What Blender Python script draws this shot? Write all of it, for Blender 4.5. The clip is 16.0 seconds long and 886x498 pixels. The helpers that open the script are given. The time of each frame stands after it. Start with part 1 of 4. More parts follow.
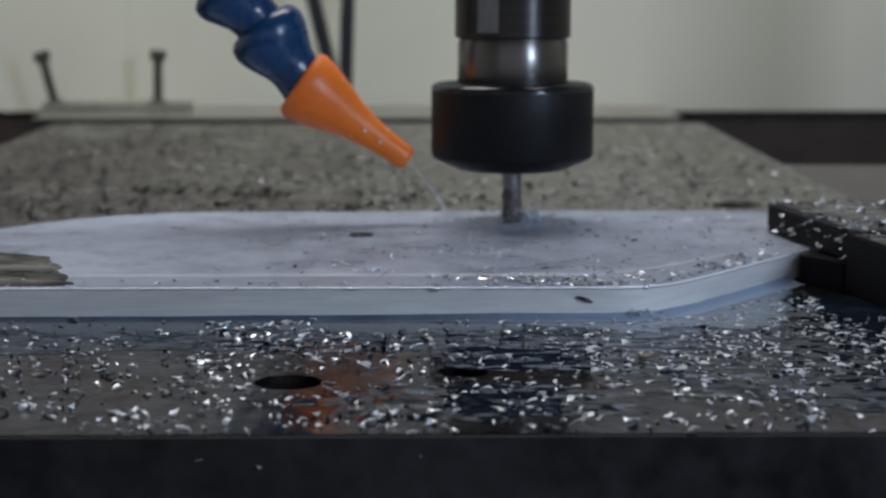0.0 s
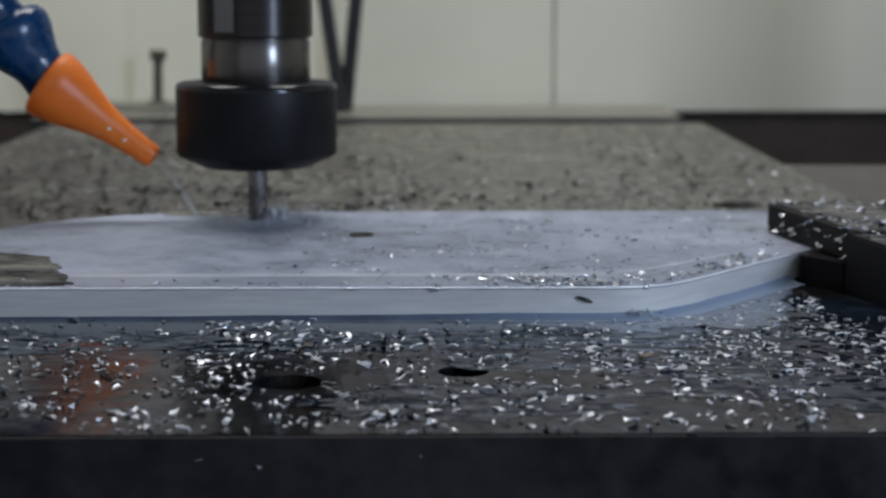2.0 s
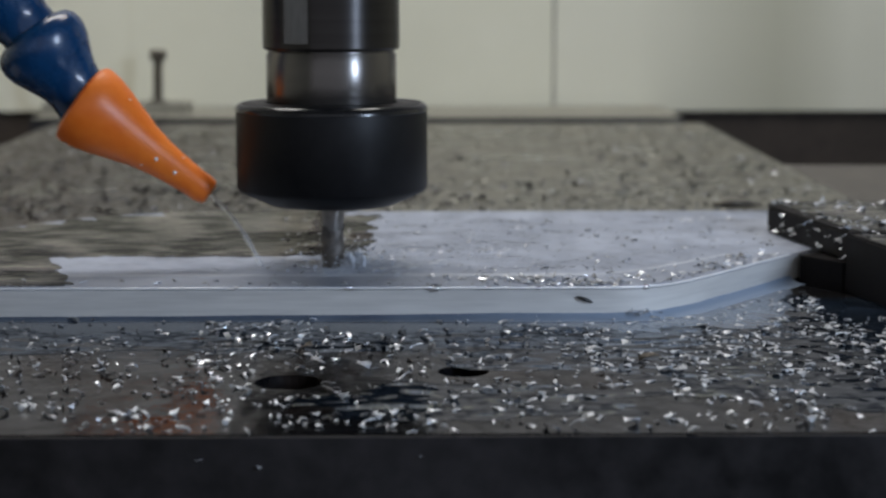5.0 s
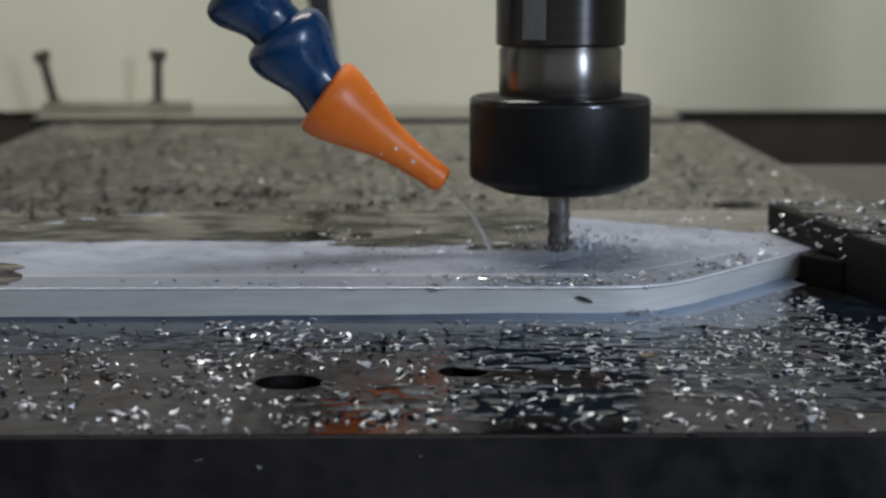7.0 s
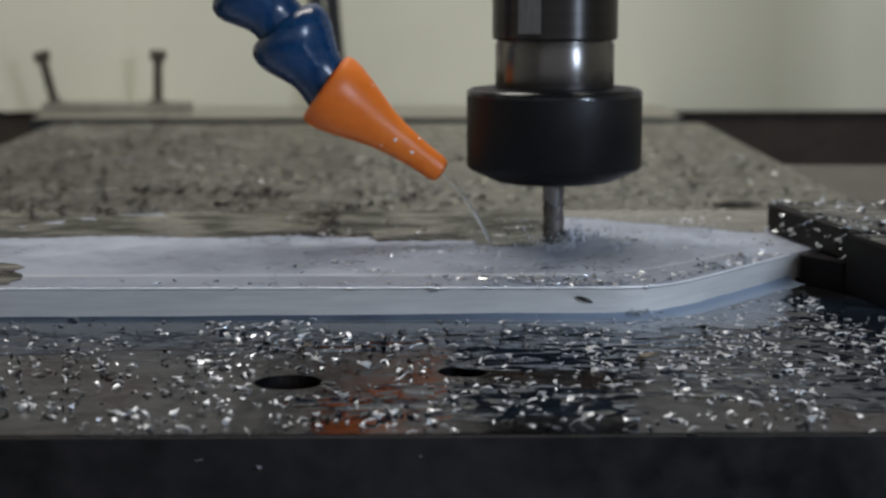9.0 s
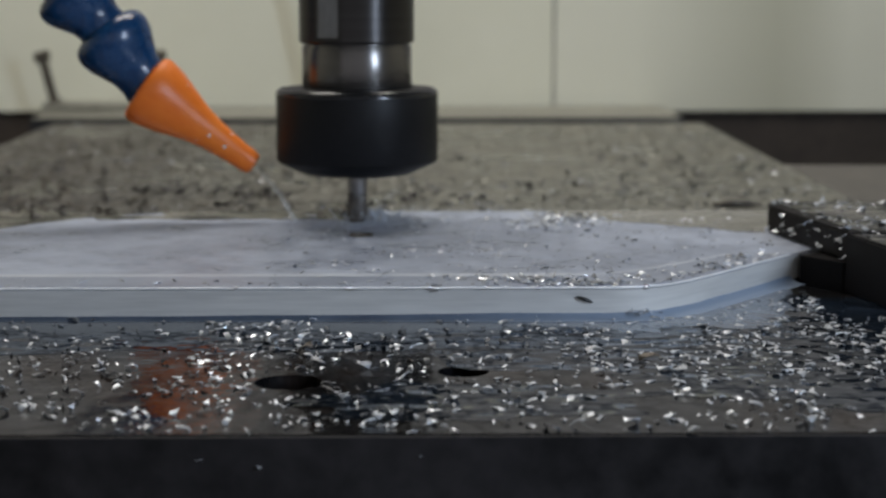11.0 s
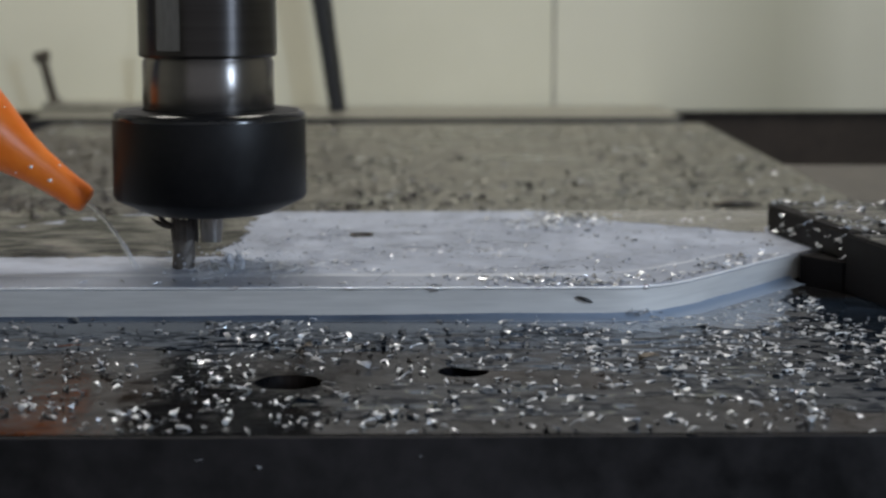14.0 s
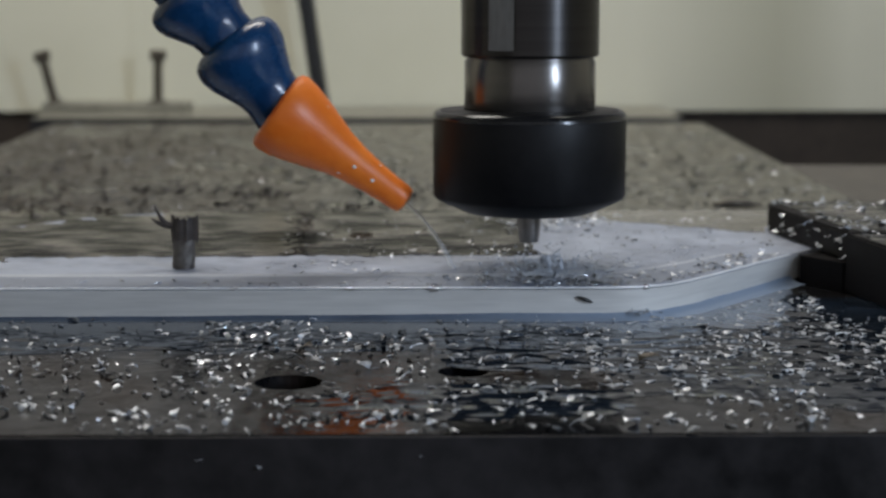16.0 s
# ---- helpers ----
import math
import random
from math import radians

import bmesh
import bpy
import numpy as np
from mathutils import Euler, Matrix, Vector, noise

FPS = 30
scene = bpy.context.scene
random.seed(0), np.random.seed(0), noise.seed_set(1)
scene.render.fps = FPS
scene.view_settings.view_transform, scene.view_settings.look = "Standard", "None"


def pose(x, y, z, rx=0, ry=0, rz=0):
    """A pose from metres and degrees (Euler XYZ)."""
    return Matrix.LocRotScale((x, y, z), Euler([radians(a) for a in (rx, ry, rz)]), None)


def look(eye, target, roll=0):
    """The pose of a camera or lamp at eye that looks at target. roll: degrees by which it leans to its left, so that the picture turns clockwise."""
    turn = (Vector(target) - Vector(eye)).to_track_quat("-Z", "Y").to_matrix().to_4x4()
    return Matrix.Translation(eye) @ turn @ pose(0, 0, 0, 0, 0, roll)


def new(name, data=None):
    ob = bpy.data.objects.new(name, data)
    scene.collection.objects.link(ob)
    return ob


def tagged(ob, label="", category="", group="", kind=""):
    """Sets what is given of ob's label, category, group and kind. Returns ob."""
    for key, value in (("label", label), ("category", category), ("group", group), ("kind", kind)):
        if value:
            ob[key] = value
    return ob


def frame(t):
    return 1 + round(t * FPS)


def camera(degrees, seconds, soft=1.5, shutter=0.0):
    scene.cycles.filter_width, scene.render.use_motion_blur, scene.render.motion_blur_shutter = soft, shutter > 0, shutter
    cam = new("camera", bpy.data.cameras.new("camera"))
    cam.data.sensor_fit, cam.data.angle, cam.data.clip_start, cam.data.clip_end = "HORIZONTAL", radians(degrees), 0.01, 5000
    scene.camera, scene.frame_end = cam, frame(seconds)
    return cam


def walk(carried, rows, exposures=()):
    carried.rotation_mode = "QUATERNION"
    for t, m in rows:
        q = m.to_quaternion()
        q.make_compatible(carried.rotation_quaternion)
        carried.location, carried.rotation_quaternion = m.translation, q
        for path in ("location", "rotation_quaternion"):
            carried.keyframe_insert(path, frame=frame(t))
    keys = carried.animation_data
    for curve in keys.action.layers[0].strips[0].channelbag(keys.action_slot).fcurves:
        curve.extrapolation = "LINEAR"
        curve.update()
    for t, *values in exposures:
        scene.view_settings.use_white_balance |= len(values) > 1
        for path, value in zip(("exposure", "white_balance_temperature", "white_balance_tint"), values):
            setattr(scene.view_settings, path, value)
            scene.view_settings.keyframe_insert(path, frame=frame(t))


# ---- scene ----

# camera: fixed on a stand in front of the machine table, looking slightly down
cam = camera(26.886, 16.0, soft=2.4, shutter=0.4)
cam.data.dof.use_dof = True
cam.data.dof.focus_distance = 0.43
cam.data.dof.aperture_fstop = 22.0
EYE = (0.0, 0.0, 0.0845)
PITCH, YAW = radians(8.428), radians(0.9)
AIM = (math.sin(YAW) * math.cos(PITCH), math.cos(YAW) * math.cos(PITCH), 0.0845 - math.sin(PITCH))
VIEW = look(EYE, AIM)
walk(cam, [(0.0, VIEW), (16.0, VIEW)], exposures=[(0.0, -0.10, 5950, 13.5), (2.0, -0.02, 5950, 13.5), (3.2, 0.0, 6000, 13.5), (3.4, -0.22, 6060, 13.5), (3.65, -0.21, 6030, 13.5), (3.9, 0.08, 6050, 13.5), (4.3, 0.10, 6080, 13.5), (6.5, 0.05, 6380, 12), (9.0, 0.04, 6390, 12), (12.5, 0.04, 6390, 12), (13.6, 0.10, 6400, 12), (14.2, 0.10, 6400, 12), (15.0, -0.02, 6400, 12), (16.0, 0.03, 6400, 12)])

# ---------------------------------------------------------------- light
world = bpy.data.worlds.new("workshop")
scene.world = world
world.use_nodes = True
world.node_tree.nodes["Background"].inputs[0].default_value = (0.97, 0.98, 1.0, 1)
world.node_tree.nodes["Background"].inputs[1].default_value = 0.33


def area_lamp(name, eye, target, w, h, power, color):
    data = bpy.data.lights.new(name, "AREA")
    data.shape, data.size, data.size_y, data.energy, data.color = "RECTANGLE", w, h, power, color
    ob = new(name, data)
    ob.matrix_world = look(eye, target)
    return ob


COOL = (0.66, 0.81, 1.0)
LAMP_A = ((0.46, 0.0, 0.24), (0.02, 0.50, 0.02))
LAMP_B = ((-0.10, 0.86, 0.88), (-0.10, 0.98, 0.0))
# work light stands out of view, placed to suit the shaft's highlight
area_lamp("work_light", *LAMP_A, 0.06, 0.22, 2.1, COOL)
# added overhead light for the wall, kept wide to soften shadows
area_lamp("added_ceiling_light", *LAMP_B, 0.8, 0.34, 5.9, (1.0, 0.955, 0.85))

# ---------------------------------------------------------------- materials
def nodes_of(name):
    m = bpy.data.materials.new(name)
    m.use_nodes = True
    nt = m.node_tree
    return m, nt, nt.nodes["Principled BSDF"]


def link(nt, a, b):
    nt.links.new(a, b)


def noise_node(nt, scale, detail=4.0, stretch=(1, 1, 1), rough=0.55, offset=(0, 0, 0)):
    tc = nt.nodes.new("ShaderNodeTexCoord")
    mp = nt.nodes.new("ShaderNodeMapping")
    mp.inputs["Scale"].default_value = stretch
    mp.inputs["Location"].default_value = offset
    no = nt.nodes.new("ShaderNodeTexNoise")
    no.inputs["Scale"].default_value = scale
    no.inputs["Detail"].default_value = detail
    no.inputs["Roughness"].default_value = rough
    link(nt, tc.outputs["Object"], mp.inputs["Vector"])
    link(nt, mp.outputs["Vector"], no.inputs["Vector"])
    return no.outputs["Fac"]


def ramp(nt, fac, stops):
    r = nt.nodes.new("ShaderNodeValToRGB")
    while len(r.color_ramp.elements) < len(stops):
        r.color_ramp.elements.new(0.5)
    for e, (p, c) in zip(r.color_ramp.elements, stops):
        e.position = p
        e.color = (c, c, c, 1) if isinstance(c, (int, float)) else (*c, 1)
    link(nt, fac, r.inputs["Fac"])
    return r.outputs["Color"]


def mix_rgb(nt, fac, a, b, mode="MIX"):
    n = nt.nodes.new("ShaderNodeMix")
    n.data_type, n.blend_type = "RGBA", mode
    for sock, v in ((n.inputs[0], fac), (n.inputs[6], a), (n.inputs[7], b)):
        if isinstance(v, (int, float)):
            sock.default_value = v
        elif isinstance(v, tuple):
            sock.default_value = (*v, 1)
        else:
            link(nt, v, sock)
    return n.outputs[2]


def bump(nt, bsdf, height, strength, distance):
    b = nt.nodes.new("ShaderNodeBump")
    b.inputs["Strength"].default_value = strength
    b.inputs["Distance"].default_value = distance
    link(nt, height, b.inputs["Height"])
    link(nt, b.outputs["Normal"], bsdf.inputs["Normal"])


def simple(name, c1, c2, scale, rough, rough2=None, metal=0.0, bump_s=0.0, bump_d=0.0005, stretch=(1, 1, 1), coat=0.0, fine=6.0, spec=0.5):
    """A surface of two colours mixed by noise at two scales, with its own gloss and relief."""
    m, nt, p = nodes_of(name)
    big = noise_node(nt, scale, 5, stretch)
    small = noise_node(nt, scale * fine, 3, stretch, offset=(3, 1, 2))
    f = mix_rgb(nt, 0.4, big, small)
    fac = ramp(nt, f, [(0.36, 0.0), (0.64, 1.0)])
    link(nt, mix_rgb(nt, fac, c1, c2), p.inputs["Base Color"])
    link(nt, ramp(nt, f, [(0.3, rough), (0.7, rough2 if rough2 is not None else rough)]), p.inputs["Roughness"])
    p.inputs["Metallic"].default_value = metal
    p.inputs["Specular IOR Level"].default_value = spec
    p.inputs["Coat Weight"].default_value = coat
    p.inputs["Coat Roughness"].default_value = 0.08
    if bump_s:
        bump(nt, p, f, bump_s, bump_d)
    return m


def table_material():
    """Dark worn steel under a thin uneven film of coolant, rough where chips and scale stick to it."""
    m, nt, p = nodes_of("wet_table_steel")
    blot = noise_node(nt, 26, 6, (1.0, 0.6, 1.0))
    grain = noise_node(nt, 420, 3, (0.7, 1, 1))
    speck = noise_node(nt, 150, 4, (0.8, 1, 1), offset=(5, 2, 0))
    base = mix_rgb(nt, ramp(nt, blot, [(0.42, 0.0), (0.58, 1.0)]), (0.003, 0.003, 0.0035), (0.010, 0.0098, 0.0106))
    base = mix_rgb(nt, ramp(nt, speck, [(0.56, 0.0), (0.70, 0.7)]), base, (0.030, 0.029, 0.030))
    base = mix_rgb(nt, ramp(nt, speck, [(0.30, 0.9), (0.42, 0.0)]), base, (0.006, 0.005, 0.005))
    stain = noise_node(nt, 55, 5, (0.8, 0.45, 1.0), offset=(11, 3, 0))
    base = mix_rgb(nt, ramp(nt, stain, [(0.50, 0.0), (0.66, 0.8)]), base, (0.030, 0.021, 0.016))
    link(nt, base, p.inputs["Base Color"])
    wet = noise_node(nt, 34, 5, (1.1, 0.6, 1.0), offset=(2, 7, 1))
    ripple = noise_node(nt, 130, 0.8, (1.0, 0.45, 1), offset=(9, 2, 4))
    link(nt, ramp(nt, mix_rgb(nt, 0.25, wet, grain), [(0.42, 0.05), (0.58, 0.22)]), p.inputs["Roughness"])
    crack = noise_node(nt, 85, 2.5, (1, 1, 1), offset=(2, 9, 0))
    gap = ramp(nt, crack, [(0.43, 1.0), (0.475, 0.4), (0.50, 0.4), (0.55, 1.0)])
    sheen = ramp(nt, mix_rgb(nt, 0.5, wet, stain), [(0.42, 0.58), (0.56, 0.20)])
    link(nt, mix_rgb(nt, 1.0, sheen, gap, "MULTIPLY"), p.inputs["Specular IOR Level"])
    p.inputs["IOR"].default_value = 1.40
    bump(nt, p, mix_rgb(nt, 0.3, ripple, speck), 0.4, 0.0013)
    return m


def plate_material():
    """Machined aluminium dulled by a haze of coolant and fine dust, with streaks along the cut."""
    m, nt, p = nodes_of("machined_aluminium")
    streak = noise_node(nt, 40, 5, (0.6, 0.9, 1.0))
    haze = noise_node(nt, 18, 6, (0.9, 0.7, 1.0), offset=(1, 4, 2))
    fine = noise_node(nt, 600, 2, (0.4, 1.0, 1.0))
    dash = noise_node(nt, 150, 4, (0.7, 0.7, 1.0), offset=(7, 7, 7))
    f = mix_rgb(nt, 0.35, mix_rgb(nt, 0.5, streak, haze), dash)
    # the cool light's blue on the plate's top is put into this colour
    base = mix_rgb(nt, ramp(nt, f, [(0.43, 0.0), (0.56, 1.0)]), (0.26, 0.292, 0.375), (0.415, 0.455, 0.55))
    link(nt, base, p.inputs["Base Color"])
    link(nt, ramp(nt, mix_rgb(nt, 0.3, f, fine), [(0.42, 0.26), (0.56, 0.62)]), p.inputs["Roughness"])
    p.inputs["Metallic"].default_value = 0.15
    p.inputs["Specular IOR Level"].default_value = 0.32
    bump(nt, p, mix_rgb(nt, 0.5, f, fine), 0.25, 0.0004)
    return m


def shaft_material(name="turned_steel", lo=(0.145, 0.136, 0.130), hi=(0.172, 0.161, 0.154), rough=0.26, aniso=0.40):
    """Ground steel with turning marks that run round the shaft."""
    m, nt, p = nodes_of(name)
    rings = noise_node(nt, 700, 2, (0.02, 0.02, 1.0))
    link(nt, ramp(nt, rings, [(0.3, lo), (0.7, hi)]), p.inputs["Base Color"])
    p.inputs["Metallic"].default_value = 0.9
    p.inputs["Roughness"].default_value = rough
    p.inputs["Anisotropic"].default_value = aniso
    p.inputs["Anisotropic Rotation"].default_value = 0.25
    tan = nt.nodes.new("ShaderNodeTangent")
    tan.direction_type, tan.axis = "RADIAL", "Z"
    link(nt, tan.outputs["Tangent"], p.inputs["Tangent"])
    bump(nt, p, rings, 0.02, 0.0003)
    return m


def glassy(name, tint, rough, ior=1.33):
    m, nt, p = nodes_of(name)
    p.inputs["Base Color"].default_value = (*tint, 1)
    p.inputs["Transmission Weight"].default_value = 1.0
    p.inputs["Roughness"].default_value = rough
    p.inputs["IOR"].default_value = ior
    return m


def film_material():
    """Thin brown-grey coolant over bare metal, smooth with slow ripples."""
    m, nt, p = nodes_of("coolant_film")
    geo = nt.nodes.new("ShaderNodeNewGeometry")
    mp = nt.nodes.new("ShaderNodeMapping")
    mp.inputs["Scale"].default_value = (0.85, 1.0, 1.0)
    no = nt.nodes.new("ShaderNodeTexNoise")
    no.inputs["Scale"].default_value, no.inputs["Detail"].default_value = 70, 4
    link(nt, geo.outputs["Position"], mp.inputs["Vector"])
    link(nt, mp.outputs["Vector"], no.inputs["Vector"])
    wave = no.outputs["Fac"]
    # pale and dark streaks paint the wall's and swarf's reflections into the colour
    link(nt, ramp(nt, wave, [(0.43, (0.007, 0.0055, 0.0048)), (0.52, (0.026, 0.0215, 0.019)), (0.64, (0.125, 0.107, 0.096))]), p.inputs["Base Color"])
    p.inputs["Roughness"].default_value = 0.09
    p.inputs["IOR"].default_value = 1.36
    link(nt, ramp(nt, wave, [(0.44, 0.02), (0.62, 0.20)]), p.inputs["Specular IOR Level"])
    bump(nt, p, wave, 0.7, 0.0010)
    return m


def chip_material():
    """Wet aluminium flakes: each one has its own brightness and gloss."""
    m, nt, p = nodes_of("bright_aluminium_chip")
    geo = nt.nodes.new("ShaderNodeNewGeometry")
    lot = geo.outputs["Random Per Island"]
    grain = noise_node(nt, 900, 3)
    f = mix_rgb(nt, 0.3, lot, grain)
    link(nt, ramp(nt, f, [(0.15, (0.17, 0.175, 0.185)), (0.50, (0.42, 0.44, 0.47)), (0.85, (0.88, 0.90, 0.94))]), p.inputs["Base Color"])
    link(nt, ramp(nt, f, [(0.15, 0.55), (0.85, 0.26)]), p.inputs["Roughness"])
    p.inputs["Metallic"].default_value = 0.65
    bump(nt, p, grain, 0.3, 0.0003)
    return m


def panel_material():
    """Cream sheet with a soft, darker greenish band running down it beside the fold."""
    m, nt, p = nodes_of("banded_cream_sheet")
    tc = nt.nodes.new("ShaderNodeTexCoord")
    sep = nt.nodes.new("ShaderNodeSeparateXYZ")
    link(nt, tc.outputs["Object"], sep.inputs["Vector"])
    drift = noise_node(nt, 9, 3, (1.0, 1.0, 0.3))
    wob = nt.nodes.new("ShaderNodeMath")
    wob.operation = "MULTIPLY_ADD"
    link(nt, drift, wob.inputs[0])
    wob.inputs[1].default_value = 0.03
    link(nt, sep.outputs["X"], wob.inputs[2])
    dark_band = ramp(nt, wob.outputs[0], [(0.165, 0.0), (0.262, 0.78), (0.278, 0.60), (0.305, 0.0)])
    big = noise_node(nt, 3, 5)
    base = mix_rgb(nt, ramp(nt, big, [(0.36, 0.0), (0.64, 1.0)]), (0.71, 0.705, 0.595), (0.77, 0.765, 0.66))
    base = mix_rgb(nt, dark_band, base, (0.47, 0.465, 0.36))
    link(nt, base, p.inputs["Base Color"])
    p.inputs["Roughness"].default_value = 0.5
    bump(nt, p, big, 0.1, 0.0005)
    return m


def glow(name, color, strength):
    m, nt, p = nodes_of(name)
    p.inputs["Emission Color"].default_value = (*color, 1)
    p.inputs["Emission Strength"].default_value = strength
    return m


M_TABLE = table_material()
M_PLATE = plate_material()
M_SHAFT = shaft_material()
M_SHAFTDARK = shaft_material("blackened_shaft", (0.050, 0.047, 0.046), (0.062, 0.058, 0.057), 0.30, 0.6)
# the flats' paler reflection is put into this steel's colour
M_FLAT = simple("flat_reflection_steel", (0.16, 0.155, 0.15), (0.24, 0.235, 0.23), 200, 0.40, 0.55, metal=0.4, stretch=(1, 1, 0.2))
# plate's side is coloured lighter and warmer for the light falling on it
M_SIDE = simple("lit_side_aluminium", (0.54, 0.53, 0.515), (0.71, 0.695, 0.67), 60, 0.42, 0.58, metal=0.1, bump_s=0.15, bump_d=0.0003, stretch=(0.2, 0.2, 3.0))
# near-white colour paints the plate edge's highlight; nozzle flakes share it
M_EDGE = simple("edge_highlight_and_flakes", (0.90, 0.905, 0.91), (0.97, 0.97, 0.97), 120, 0.36, 0.46, metal=0.15, stretch=(0.3, 1, 1))
M_RIM = simple("blue_wet_aluminium", (0.24, 0.27, 0.35), (0.36, 0.40, 0.49), 70, 0.30, 0.48, metal=0.15, bump_s=0.2, bump_d=0.0003, stretch=(0.4, 1, 1))
M_BURR = simple("pale_coolant_line", (0.40, 0.43, 0.50), (0.54, 0.57, 0.63), 90, 0.35, 0.55, bump_s=0.3, bump_d=0.0003, stretch=(0.4, 1, 1))
M_FILM = film_material()
M_JET = glassy("streaming_coolant", (0.90, 0.92, 0.94), 0.22)
M_JET.node_tree.nodes["Principled BSDF"].inputs["Alpha"].default_value = 0.5
M_JET.node_tree.nodes["Principled BSDF"].inputs["Transmission Weight"].default_value = 0.7
M_WALL = simple("cream_painted_sheet", (0.71, 0.705, 0.585), (0.77, 0.765, 0.65), 3.0, 0.42, 0.55, bump_s=0.1)
M_PANEL = panel_material()
M_DARKSTEEL = simple("blackened_steel", (0.005, 0.0042, 0.0044), (0.012, 0.0100, 0.0105), 120, 0.42, 0.62, spec=0.10, metal=0.0, bump_s=0.1, bump_d=0.0003)
M_NUT = simple("black_oxide_nut", (0.006, 0.006, 0.007), (0.011, 0.011, 0.012), 90, 0.40, 0.50, metal=0.1, spec=0.22)
M_NUTRIM = simple("polished_black_rim", (0.010, 0.010, 0.011), (0.018, 0.018, 0.020), 90, 0.16, 0.24, metal=0.2, spec=0.5)
M_TOOL = simple("carbide_tool", (0.19, 0.18, 0.172), (0.33, 0.315, 0.305), 500, 0.28, 0.40, metal=0.9, stretch=(1, 1, 0.3))
# the snapped tip's shadow is put into this darker brown carbide
M_TIPSHADE = simple("shaded_carbide", (0.08, 0.071, 0.065), (0.17, 0.155, 0.143), 600, 0.42, 0.6, metal=0.5, bump_s=0.4, bump_d=0.0004)
M_ORANGE = simple("orange_plastic", (0.82, 0.165, 0.014), (0.90, 0.22, 0.022), 60, 0.32, 0.50, bump_s=0.15, spec=0.45)
M_BLUE = simple("blue_plastic", (0.002, 0.026, 0.085), (0.005, 0.052, 0.150), 60, 0.20, 0.32, bump_s=0.12, coat=0.2)
M_CHIP = chip_material()
M_CHIPWET = simple("wet_grey_chip", (0.28, 0.285, 0.295), (0.68, 0.69, 0.71), 300, 0.28, 0.45, metal=0.3)
M_CHIPDARK = simple("dull_chip", (0.03, 0.03, 0.032), (0.16, 0.16, 0.165), 300, 0.35, 0.5, metal=0.6)
M_BED = simple("dark_machine_bed", (0.032, 0.026, 0.023), (0.058, 0.047, 0.041), 20, 0.85, 0.95, bump_s=0.2)
M_FRONT = simple("painted_table_side", (0.004, 0.0038, 0.0042), (0.030, 0.027, 0.028), 28, 0.50, 0.8, spec=0.2, bump_s=0.35, bump_d=0.0008)
M_SLAB = simple("oily_grey_steel", (0.085, 0.080, 0.072), (0.15, 0.14, 0.125), 30, 0.5, 0.7, bump_s=0.2, spec=0.25)
# grey chosen for how dim the wet table's reflections should be
M_UPPER = simple("grey_sheet", (0.37, 0.365, 0.37), (0.44, 0.435, 0.44), 6, 0.5, 0.65, bump_s=0.1)
M_RAIL = simple("grey_rail", (0.19, 0.185, 0.155), (0.30, 0.29, 0.245), 30, 0.35, 0.5, bump_s=0.1)
M_RUST = simple("oily_bolt_steel", (0.06, 0.052, 0.042), (0.14, 0.12, 0.10), 220, 0.40, 0.55, metal=0.6, bump_s=0.2)
M_RUBBER = simple("black_rubber", (0.008, 0.009, 0.012), (0.018, 0.019, 0.024), 150, 0.40, 0.55)
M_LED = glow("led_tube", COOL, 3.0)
# glow of the added panel under the ceiling
M_LED2 = glow("added_panel_glow", (1.0, 0.98, 0.92), 1.0)

# ---------------------------------------------------------------- mesh helpers
def mesh_of(name, bm, mat, smooth=False):
    bmesh.ops.recalc_face_normals(bm, faces=bm.faces)
    me = bpy.data.meshes.new(name)
    bm.to_mesh(me)
    bm.free()
    if smooth:
        for p in me.polygons:
            p.use_smooth = True
    me.materials.append(mat)
    return me


def part(name, bm, mat, parent=None, label="", smooth=False):
    ob = new(name, mesh_of(name, bm, mat, smooth))
    if smooth:
        ob.data.set_sharp_from_angle(angle=radians(38))
    if parent is not None:
        ob.parent = parent
    return tagged(ob, label=label)


def thing(name, label, category, group="", kind=""):
    return tagged(new(name), label, category, group, kind)


def box(bm, x0, x1, y0, y1, z0, z1, bevel=0.0):
    r = bmesh.ops.create_cube(bm, size=1.0)
    for v in r["verts"]:
        v.co = Vector((x0 + (v.co.x + 0.5) * (x1 - x0), y0 + (v.co.y + 0.5) * (y1 - y0), z0 + (v.co.z + 0.5) * (z1 - z0)))
    if bevel:
        es = list({e for v in r["verts"] for e in v.link_edges})
        bmesh.ops.bevel(bm, geom=es, offset=bevel, segments=2, profile=0.6, affect="EDGES")


def box_bm(*a, bevel=0.0):
    bm = bmesh.new()
    box(bm, *a, bevel=bevel)
    return bm


def lathe(bm, profile, m=None, seg=64):
    """Turn a profile of (radius, height) round the z axis, then place it by m."""
    m = m or Matrix()
    rings = []
    for r, z in profile:
        if r < 1e-6:
            rings.append([bm.verts.new(m @ Vector((0, 0, z)))])
        else:
            rings.append([bm.verts.new(m @ Vector((r * math.cos(2 * math.pi * i / seg), r * math.sin(2 * math.pi * i / seg), z))) for i in range(seg)])
    for a, b in zip(rings, rings[1:]):
        for i in range(seg):
            j = (i + 1) % seg
            if len(a) == 1 and len(b) == 1:
                continue
            if len(a) == 1:
                bm.faces.new((a[0], b[j], b[i]))
            elif len(b) == 1:
                bm.faces.new((a[i], a[j], b[0]))
            else:
                bm.faces.new((a[i], a[j], b[j], b[i]))
    return bm


